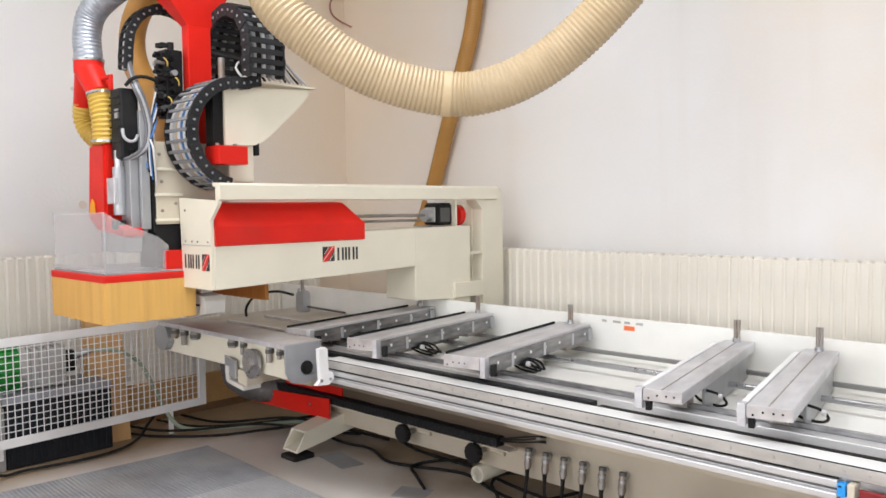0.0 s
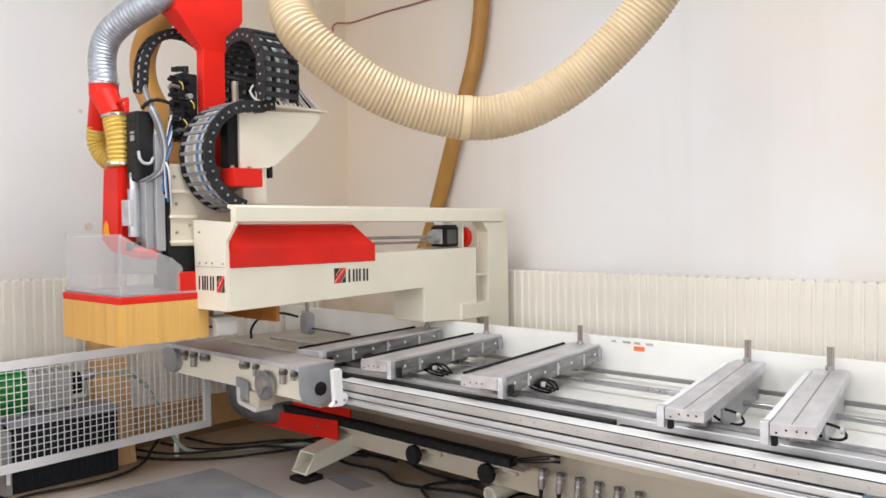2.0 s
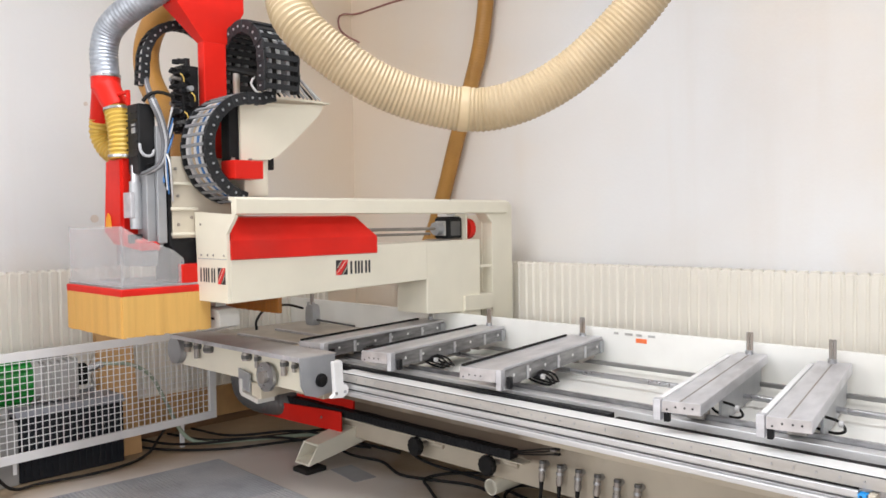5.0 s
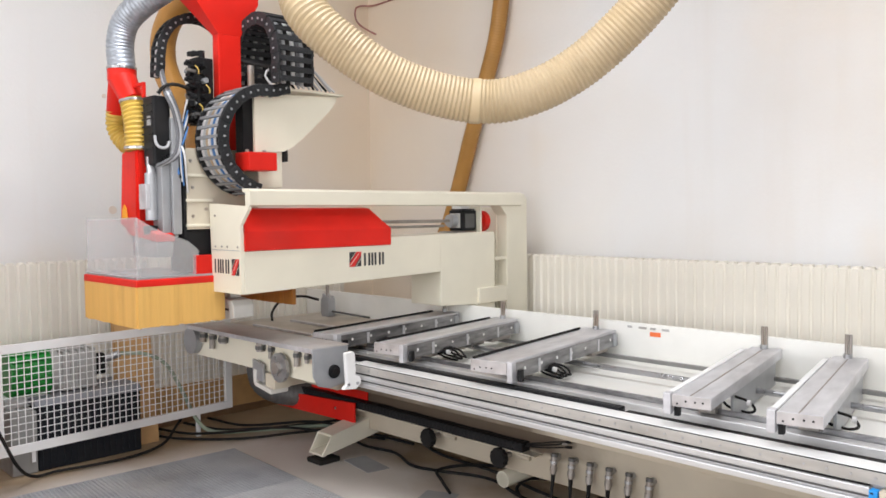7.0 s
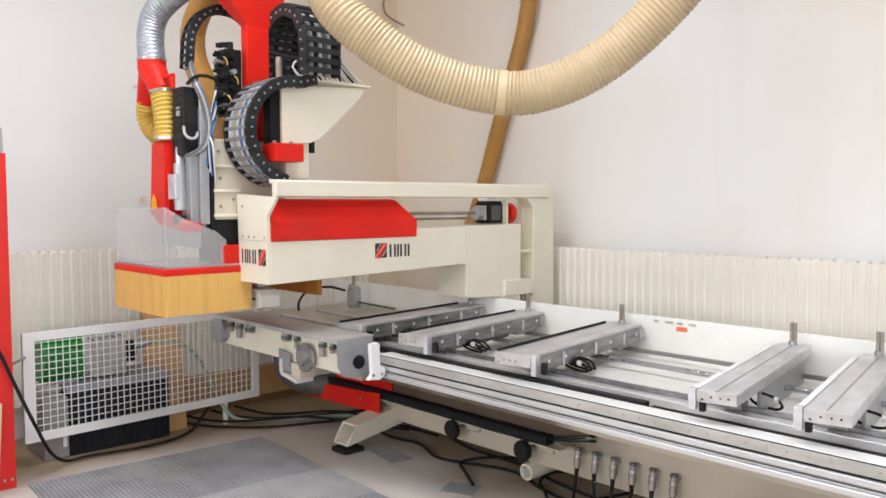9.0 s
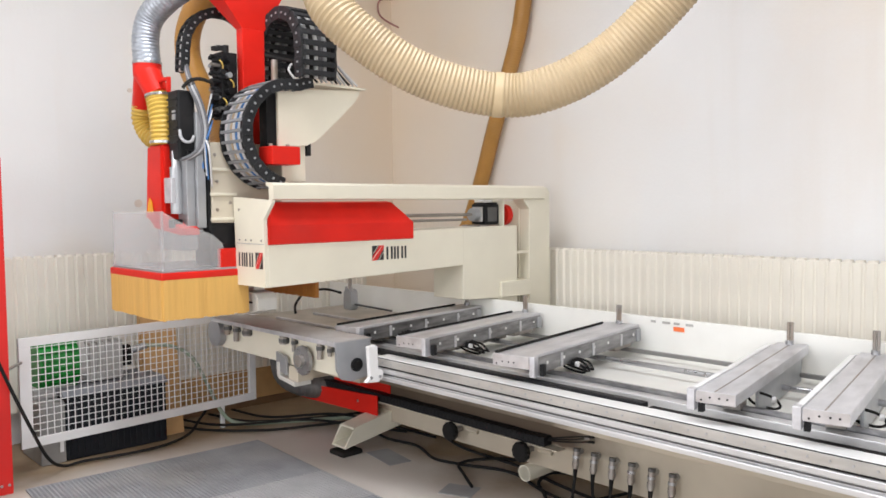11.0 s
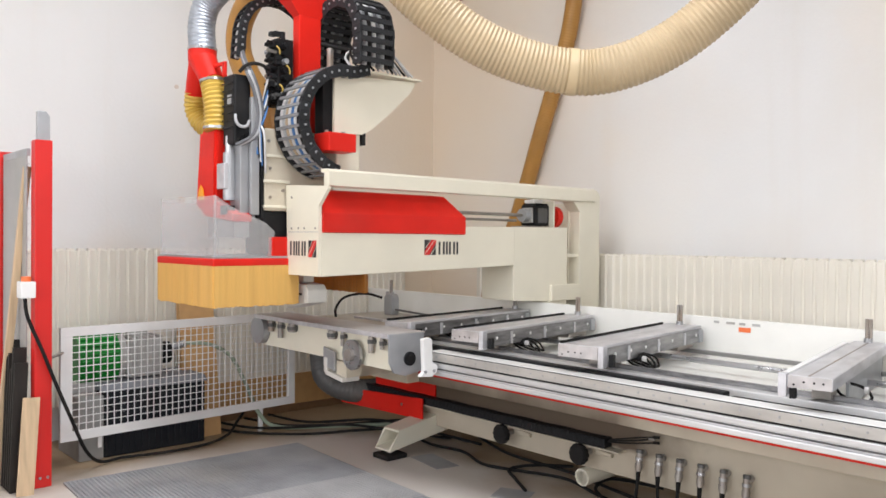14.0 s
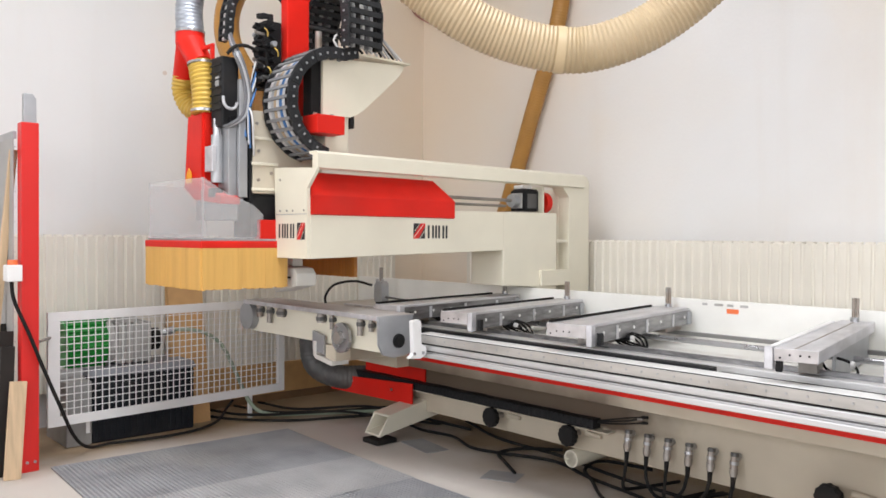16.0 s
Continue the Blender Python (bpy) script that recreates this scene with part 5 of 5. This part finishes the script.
# black hose beneath the unit
ribbed_hose = ribbed("suction_hose", [(-5.22, 3.62, 0.72), (-5.21, 3.60, 0.54), (-5.14, 3.60, 0.38), (-5.02, 3.72, 0.30), (-4.86, 3.92, 0.30)], 0.085, 0.03, 0.003, DUCT_DARK, None)
tagged(ribbed_hose, "dark grey bent duct under the machine end", "hose")

# clamp on the bed's far end with its cable
cl = thing("bed_clamp", "grey metal clamp with upright pin", "clamp", -5.34, 4.35, 0.786)
prism("clamp_body", [(-5.385, 0.786), (-5.295, 0.786), (-5.285, 0.83), (-5.29, 0.93), (-5.31, 0.955), (-5.365, 0.955), (-5.39, 0.925), (-5.395, 0.83)], "y", 4.31, 4.385, GALV, cl, bevel=0.01)
cyl("clamp_pin", (-5.335, 4.34, 0.955), (-5.335, 4.34, 1.065), 0.014, STEEL_DIRTY, cl)
for kx in (-5.372, -5.302):
    cyl("clamp_screw", (kx, 4.33, 0.94), (kx, 4.33, 0.972), 0.012, STEEL, cl)
cyl("clamp_arm", (-5.29, 4.35, 0.83), (-4.92, 4.44, 0.80), 0.008, DUCT_DARK, cl)
cable("clamp_hose", [(-5.40, 4.30, 0.92), (-5.47, 4.18, 0.955), (-5.52, 4.02, 0.93), (-5.50, 3.92, 0.85), (-5.44, 3.88, 0.79)], 0.010, RUBBER, cl)
box("bed_end_plate", -5.62, -4.12, 3.35, 4.49, 0.765, 0.785, PLATE_DUSTY, bed, "dusty steel plate", bevel=0.003)
box("bed_end_frame", -4.95, -4.1, 3.5, 4.425, 0.50, 0.768, CREAM_DIRTY, bed, bevel=0.005)
for sy in (3.62, 3.95):
    box("slide_bar", -5.3, -3.6, sy, sy + 0.03, 0.787, 0.802, ALU, bed, bevel=0.002)

# ---- hoses ----
hose_line = [(-3.55, 2.93, 3.35), (-3.20, 2.67, 2.86), (-2.965, 2.51, 2.53), (-2.80, 2.66, 2.315), (-2.655, 2.86, 2.185), (-2.47, 3.08, 2.118), (-2.30, 3.21, 2.14), (-2.13, 3.35, 2.245), (-1.95, 3.45, 2.41), (-1.78, 3.53, 2.62), (-1.6, 3.60, 2.95), (-1.5, 3.63, 3.5), (-1.48, 3.64, ROOM_H)]
big_hose = thing("suction_hose", "thick cream ribbed suction hose hanging in a loop", "hose", -2.47, 3.08, 2.02)
fine = even(spline(hose_line, 12), 0.02)
cut = min(range(len(fine)), key=lambda i: (fine[i] - Vector((-2.47, 3.08, 2.118))).length)
ribbed("hose_length", fine[:cut + 1:4] + [fine[cut]], 0.100, 0.0205, 0.0055, HOSE_CREAM, big_hose)
ribbed("hose_length", fine[cut::4] + [fine[-1]], 0.100, 0.0205, 0.0055, HOSE_CREAM, big_hose)
bm = bmesh.new()
add_tube(bm, fine[cut - 1:cut + 2], 0.1005, 24)
part("joint_band", bm, HOSE_JOINT, big_hose, "darker joint band", True)
wall_hose = ribbed("suction_hose", [(-4.26, 5.33, ROOM_H), (-4.27, 5.33, 3.6), (-4.335, 5.33, 3.1), (-4.46, 5.33, 2.72), (-4.63, 5.33, 2.28), (-4.785, 5.33, 1.85), (-4.90, 5.30, 1.50), (-4.965, 5.16, 1.2), (-4.99, 5.10, 0.9), (-5.0, 5.10, 0.5), (-5.0, 5.10, 0.09)], 0.066, 0.022, 0.0022, HOSE_BROWN, None)
tagged(wall_hose, "amber suction hose running down the white wall", "hose")
rear_hose = ribbed("suction_hose", [(-4.36, 2.97, 3.02), (-4.62, 2.95, 3.08), (-4.98, 2.95, 3.02), (-5.22, 2.95, 2.86), (-5.25, 2.95, 2.66), (-5.10, 2.95, 2.45), (-4.90, 2.95, 2.29), (-4.78, 2.94, 2.14), (-4.68, 2.90, 1.9), (-4.60, 2.86, 1.5)], 0.085, 0.022, 0.0025, HOSE_BROWN, None)
tagged(rear_hose, "amber ribbed suction hose bending down behind the head", "hose")

# ---- mesh fence ----
fence = thing("mesh_fence", "white framed wire mesh fence panel", "fence", -5.37, 2.7, 0.1)
FA, FB = Vector((-5.317, 1.835, 0)), Vector((-5.452, 3.517, 0))
FL = (FB - FA).length
FT = math.degrees(math.atan2(FB.y - FA.y, FB.x - FA.x))
FM = Matrix.Translation(FA) @ pose(0, 0, 0, 0, 0, FT)
Z0, Z1, FW = 0.165, 0.848, 0.055


def fence_box(name, a, b, z0, z1, d0, d1, label="", bevel=0.002):
    bm = bmesh.new()
    add_box(bm, a, b, d0, d1, z0, z1, bevel, FM)
    return part(name, bm, WHITE_METAL, fence, label)


fence_box("frame_bar", 0, FL, Z1 - FW, Z1, -0.012, 0.012)
fence_box("frame_bar", 0, FL, Z0, Z0 + FW, -0.012, 0.012)
fence_box("frame_bar", 0, 0.07, Z0 + FW, Z1 - FW, -0.012, 0.012)
fence_box("frame_bar", FL - 0.055, FL, Z0 + FW, Z1 - FW, -0.012, 0.012)
fence_box("bracket_tab", 0.235, 0.258, Z0 - 0.075, Z0 + 0.01, 0.0125, 0.02)
cyl("mounting_pin", (-5.10, 1.70, 0.70), (-5.314, 1.85, 0.70), 0.009, STEEL_DIRTY, fence)
fence_box("fence_leg", FL - 0.30, FL - 0.27, 0.0, Z0, 0.0, 0.02)
GRID = 0.0432
for i in range(1, int((FL - 0.12) / GRID) + 1):
    fence_box("wire", 0.07 + i * GRID - 0.0024, 0.07 + i * GRID + 0.0024, Z0 + FW, Z1 - FW, -0.003, 0.003, bevel=0)
for i in range(1, int((Z1 - Z0 - 2 * FW) / GRID) + 1):
    fence_box("wire", 0.07, FL - 0.055, Z0 + FW + i * GRID - 0.0024, Z0 + FW + i * GRID + 0.0024, -0.007, -0.0031, bevel=0)

# ---- vacuum pump behind the fence ----
pump = thing("vacuum_pump", "vacuum pump with green motor and dark louvred cover", "pump", -5.65, 2.4, 0)
pcover = box("cover", -5.86, -5.42, 2.13, 2.80, 0.0, 0.415, PUMP_DARK, pump, "dark louvred pump cover", bevel=0.015)
for i in range(15):
    y = 2.155 + i * 0.0425
    box("louvre", -5.42, -5.408, y, y + 0.022, 0.03, 0.365, PUMP_DARK, pcover, bevel=0.002)
prism("lid", [(-5.87, 0.416), (-5.405, 0.416), (-5.45, 0.458), (-5.84, 0.458)], "y", 2.115, 2.81, PUMP_TOP, pump, "dusty grey lid", bevel=0.006)
box("side_box", -5.82, -5.412, 1.972, 2.125, 0.0, 0.40, PUMP_SIDE, pump, bevel=0.012)
bm = bmesh.new()
add_cyl(bm, (-5.68, 2.02, 0.60), (-5.68, 2.27, 0.60), 0.155, 32)
pmotor = part("motor", bm, GREEN, pump, "green electric motor", True)
for i in range(20):
    a = 2 * math.pi * i / 20
    bm = bmesh.new()
    add_box(bm, 0.15, 0.172, 0.0, 0.23, -0.005, 0.005, 0, Matrix.Translation((-5.68, 2.03, 0.60)) @ pose(0, 0, 0, 0, math.degrees(a), 0))
    part("motor_fin", bm, GREEN, pmotor)
box("motor_foot", -5.80, -5.56, 1.98, 2.24, 0.40, 0.465, PUMP_GREY, pump, bevel=0.006)
cyl("flange", (-5.68, 2.27, 0.61), (-5.68, 2.31, 0.61), 0.16, PUMP_GREY, pump)
casting = box("pump_casting", -5.80, -5.54, 2.31, 2.56, 0.465, 0.72, PUMP_GREY, pump, bevel=0.03)
for k in range(5):
    box("casting_rib", -5.805, -5.53, 2.33 + 0.05 * k, 2.345 + 0.05 * k, 0.47, 0.735, PUMP_GREY, casting, bevel=0.004)
cyl("filter", (-5.66, 2.42, 0.72), (-5.66, 2.42, 0.80), 0.07, PUMP_GREY, pump)
cyl("end_cap", (-5.66, 2.56, 0.60), (-5.66, 2.64, 0.60), 0.075, RUBBER, pump)
cyl("outlet", (-5.64, 2.64, 0.63), (-5.60, 2.74, 0.66), 0.026, STEEL, pump)
cable("green_lead", [(-5.62, 2.20, 0.70), (-5.60, 2.26, 0.75), (-5.58, 2.31, 0.79)], 0.014, GREEN, pump)
gh = cable("air_hose", [(-5.60, 2.74, 0.66), (-5.55, 2.9, 0.64), (-5.50, 3.03, 0.55), (-5.46, 3.12, 0.36), (-5.42, 3.22, 0.12), (-5.35, 3.33, 0.03), (-5.2, 3.6, 0.02), (-4.95, 4.0, 0.02), (-4.7, 4.3, 0.02)], 0.0135, GREEN_HOSE)
tagged(gh, "pale green air hose from the pump to the machine", "hose")

# ---- boards and posts ----
for bx, by, bw, bh, bz in ((-5.535, 2.715, 0.262, 1.045, 0.0), (-5.56, 2.69, 0.25, 1.03, -1.2)):
    bd = box("fibreboard_sheet", -0.016, 0, 0, bw, 0, bh, CHIPBOARD, None, bevel=0.002, m=Matrix.Translation((bx, by, 0.005)) @ pose(0, 0, 0, bz - 4.2, -17.5, 0))
    tagged(bd, "brown fibreboard sheet leaning on the radiator", "board", "leaning fibreboards")
pk = box("plank", -5.90, -5.86, 3.10, 4.9, 0.06, 0.30, CHIPBOARD, None, bevel=0.003)
tagged(pk, "brown board along the foot of the radiator", "board")
# darker brown strip added along the board's lower edge
st = box("plank_strip", -5.90, -5.86, 3.10, 4.9, 0.0, 0.058, WOOD_BROWN, None, bevel=0.003)
tagged(st, "dark strip under the brown board", "board")

post = thing("light_barrier_post", "red steel safety post with grey cap", "safety post", -5.07, 1.68, 0)
PX0, PX1, PY0, PY1 = -5.11, -5.03, 1.622, 1.712
ptube = box("post_tube", PX0, PX1, PY0, PY1, 0.0, 1.925, RED_POST, post, bevel=0.005)
prism("cap_plate", [(1.64, 1.925), (1.705, 1.925), (1.703, 2.06), (1.685, 2.085), (1.64, 2.085)], "x", PX0 + 0.02, PX1 - 0.02, GALV, post, "grey cap plate", bevel=0.003)
for y in (1.65, 1.69):
    cyl("floor_bolt", (PX1, y, 0.055), (PX1 + 0.006, y, 0.055), 0.008, STEEL, ptube, seg=10)
panel = thing("mesh_guard", "wire mesh guard panel beside the red posts", "guard panel", -5.2, 1.55, 0)
box("guard_frame", -5.62, -5.115, 1.60, 1.62, 1.84, 1.88, GALV, panel, bevel=0.003)
box("guard_frame", -5.62, -5.115, 1.60, 1.62, 0.0, 0.05, GALV, panel, bevel=0.003)
box("guard_frame", -5.62, -5.59, 1.60, 1.62, 0.05, 1.84, GALV, panel, bevel=0.003)
for i in range(1, 9):
    box("guard_wire", -5.59 + i * 0.052, -5.587 + i * 0.052, 1.608, 1.612, 0.05, 1.84, GALV, panel, bevel=0)
for i in range(1, 22):
    box("guard_wire", -5.59, -5.115, 1.6121, 1.615, 0.05 + i * 0.083, 0.053 + i * 0.083, GALV, panel, bevel=0)
box("guard_sheet", -5.59, -5.118, 1.6005, 1.6065, 0.05, 1.84, GUARD_SHEET, panel, "dull grey guard sheet", bevel=0)
post2 = thing("light_barrier_post", "red steel safety post behind the boards", "safety post", -5.66, 1.6, 0)
box("post_tube", -5.70, -5.63, 1.585, 1.665, 0.0, 1.90, RED_POST, post2, bevel=0.005)
eb = thing("stop_button_box", "small white box with an orange push button", "switch box", -5.0, 1.6, 1.1)
box("housing", -5.09, -5.0, 1.545, 1.621, 1.055, 1.145, WHITE_METAL, eb, bevel=0.006)
cyl("button", (-5.05, 1.583, 1.145), (-5.05, 1.583, 1.172), 0.026, ORANGE, eb)
cb = cable("black_cable", [(-5.04, 1.575, 1.055), (-5.025, 1.585, 0.95), (-5.0, 1.655, 0.76), (-5.0, 1.725, 0.57), (-5.02, 1.82, 0.34), (-5.12, 1.925, 0.14), (-5.25, 2.05, 0.03), (-5.29, 2.2, 0.02), (-5.24, 2.5, 0.02), (-5.27, 2.75, 0.02), (-5.38, 2.95, 0.03), (-5.50, 3.08, 0.08), (-5.56, 3.16, 0.12)], 0.0100, RUBBER)
tagged(cb, "black cable hanging from the button box to the floor", "cable")
lean = Matrix.Translation((-5.12, 1.535, 0)) @ pose(0, 0, 0, 0, 4, 0)
b1 = part("batten", (lambda b: (add_box(b, -0.2, -0.17, -0.02, 0.02, 0, 1.78, 0.003, lean @ pose(0, -0.045, 0, -4.2, 0, 0)), b)[1])(bmesh.new()), WOOD)
tagged(b1, "long pale pine batten leaning on the guard", "board")
b2 = part("board", (lambda b: (add_box(b, -0.02, 0.0, -0.05, 0.035, 0, 0.52, 0.003, Matrix.Translation((-4.93, 1.56, 0)) @ pose(0, 0, 0, -5, -6, 0)), b)[1])(bmesh.new()), WOOD)
tagged(b2, "short pale wooden board leaning by the post", "board")
for k, (dx, h) in enumerate(((-0.10, 0.70), (-0.14, 0.78), (-0.18, 0.66), (-0.225, 0.74), (-0.27, 0.81))):
    b3 = part("dark_board", (lambda b: (add_box(b, -0.02, 0.0, -0.05, 0.02, 0, h, 0.003, Matrix.Translation((-4.92 + dx, 1.545, 0)) @ pose(0, 0, 0, -3, -4, 0)), b)[1])(bmesh.new()), DARK_WOOD)
    tagged(b3, "dark stained board leaning in a stack", "board", "leaning boards")

# ---- on the floor ----
def floor_mat(name, x0, x1, y0, y1, turn, label, rib, pitch=0.024):
    """A grated rubber mat: crossing ribs over a thin sheet."""
    th = thing(name, label, "floor mat", x0, y0, 0)
    m = Matrix.Translation((x0, y0, 0)) @ pose(0, 0, 0, 0, 0, turn)
    w, l = x1 - x0, y1 - y0
    bm = bmesh.new()
    add_box(bm, 0, w, 0, l, 0.001, 0.005, 0, m)
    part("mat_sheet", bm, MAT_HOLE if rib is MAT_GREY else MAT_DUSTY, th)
    bm = bmesh.new()
    for i in range(int(w / pitch) + 1):
        add_box(bm, i * pitch, i * pitch + 0.0085, 0, l, 0.005, 0.012, 0, m)
    for i in range(int(l / pitch) + 1):
        add_box(bm, 0, w, i * pitch, i * pitch + 0.0085, 0.005, 0.0117, 0, m)
    ribs = part("mat_ribs", bm, rib, th)
    tagged(ribs, kind="stuff")
    return th


floor_mat("floor_mat", -5.02, -4.17, 1.77, 3.24, -3, "grey grated rubber mat dusted with sawdust", MAT_GREY)
floor_mat("floor_mat", -4.16, -3.60, 1.70, 3.20, -2, "pale grated rubber mat filled with dust", MAT_DUSTY)
floor_mat("floor_mat", -3.57, -2.75, 1.60, 3.17, 0, "grey grated rubber mat along the bed", MAT_GREY)
sp = box("floor_plate", 0, 0.20, 0, 0.17, 0.0005, 0.004, MAT_GREY, None, bevel=0.001, m=Matrix.Translation((-3.32, 3.455, 0)) @ pose(0, 0, 0, 0, 0, 24))
tagged(sp, "small grey steel plate lying on the floor", "plate")
sp2 = box("floor_plate", 0, 0.32, 0, 0.16, 0.0005, 0.004, MAT_GREY, None, bevel=0.001, m=Matrix.Translation((-4.20, 3.62, 0)) @ pose(0, 0, 0, 0, 0, -10))
tagged(sp2, "flat grey strip lying on the floor", "plate")
for pts in ([(-4.9, 4.05, 0.02), (-4.36, 3.90, 0.016), (-4.05, 3.93, 0.016), (-3.765, 3.83, 0.016), (-3.57, 3.87, 0.016), (-3.24, 3.98, 0.016), (-2.91, 3.88, 0.016), (-2.55, 3.81, 0.016), (-2.2, 3.72, 0.016), (-1.9, 3.9, 0.016)],
            [(-3.35, 4.2, 0.02), (-3.50, 4.02, 0.03), (-3.57, 3.87, 0.018), (-3.42, 3.76, 0.016), (-3.24, 3.65, 0.012)],
            [(-2.75, 4.25, 0.02), (-2.98, 4.10, 0.05), (-2.99, 3.95, 0.03), (-2.86, 3.84, 0.02), (-2.6, 3.62, 0.016), (-2.3, 3.56, 0.016), (-2.0, 3.7, 0.016), (-1.7, 4.0, 0.016)],
            [(-5.75, 2.95, 0.016), (-5.4, 3.1, 0.016), (-5.1, 3.4, 0.016), (-4.95, 3.75, 0.016), (-4.75, 4.2, 0.016)],
            [(-5.8, 3.05, 0.03), (-5.42, 3.2, 0.03), (-5.18, 3.6, 0.03), (-5.02, 4.0, 0.03), (-4.9, 4.35, 0.03)],
            [(-5.8, 3.3, 0.02), (-5.4, 3.42, 0.02), (-5.0, 3.72, 0.05), (-4.7, 3.9, 0.03), (-4.35, 4.1, 0.016)],
            [(-5.8, 3.5, 0.02), (-5.35, 3.58, 0.03), (-4.95, 3.9, 0.07), (-4.6, 4.05, 0.04), (-4.1, 4.15, 0.016)],
            [(-4.3, 4.3, 0.016), (-3.8, 4.12, 0.016), (-3.3, 4.1, 0.016), (-2.8, 4.0, 0.016), (-2.2, 3.95, 0.016)]):
    tagged(cable("black_cable", pts, 0.0095, RUBBER), "black cable lying under the machine", "cable", "cables on the floor")
# a brown wire along the wall, hooked down in the corner
wr = cable("bent_wire", [(-5.95, 5.408, 3.324), (-6.04, 5.33, 3.39), (-6.055, 5.255, 3.45), (-6.06, 5.25, 3.55), (-6.055, 5.31, 3.595), (-5.96, 5.405, 3.60), (-5.5, 5.408, 3.612), (-5.0, 5.408, 3.61), (-4.2, 5.408, 3.63)], 0.0085, WIRE_BROWN)
tagged(wr, "thin brown wire along the wall, hooked in the corner", "wire")
for y, z, r in ((2.99, 2.72, 0.022), (2.87, 2.52, 0.016), (2.91, 1.67, 0.03), (2.93, 1.40, 0.015)):
    hole = cyl("wall_plug", (ROOM_W - 0.01, y, z), (ROOM_W + 0.006, y, z), r, FADED, None)
    tagged(hole, "brown filled hole in the white wall", "wall patch")
pt = box("wall_patch", ROOM_W - 0.004, ROOM_W + 0.003, 3.13, 3.72, 1.935, 1.965, WOOD, None, bevel=0.001)
tagged(pt, "pale bare strip in the wall paint", "wall patch")
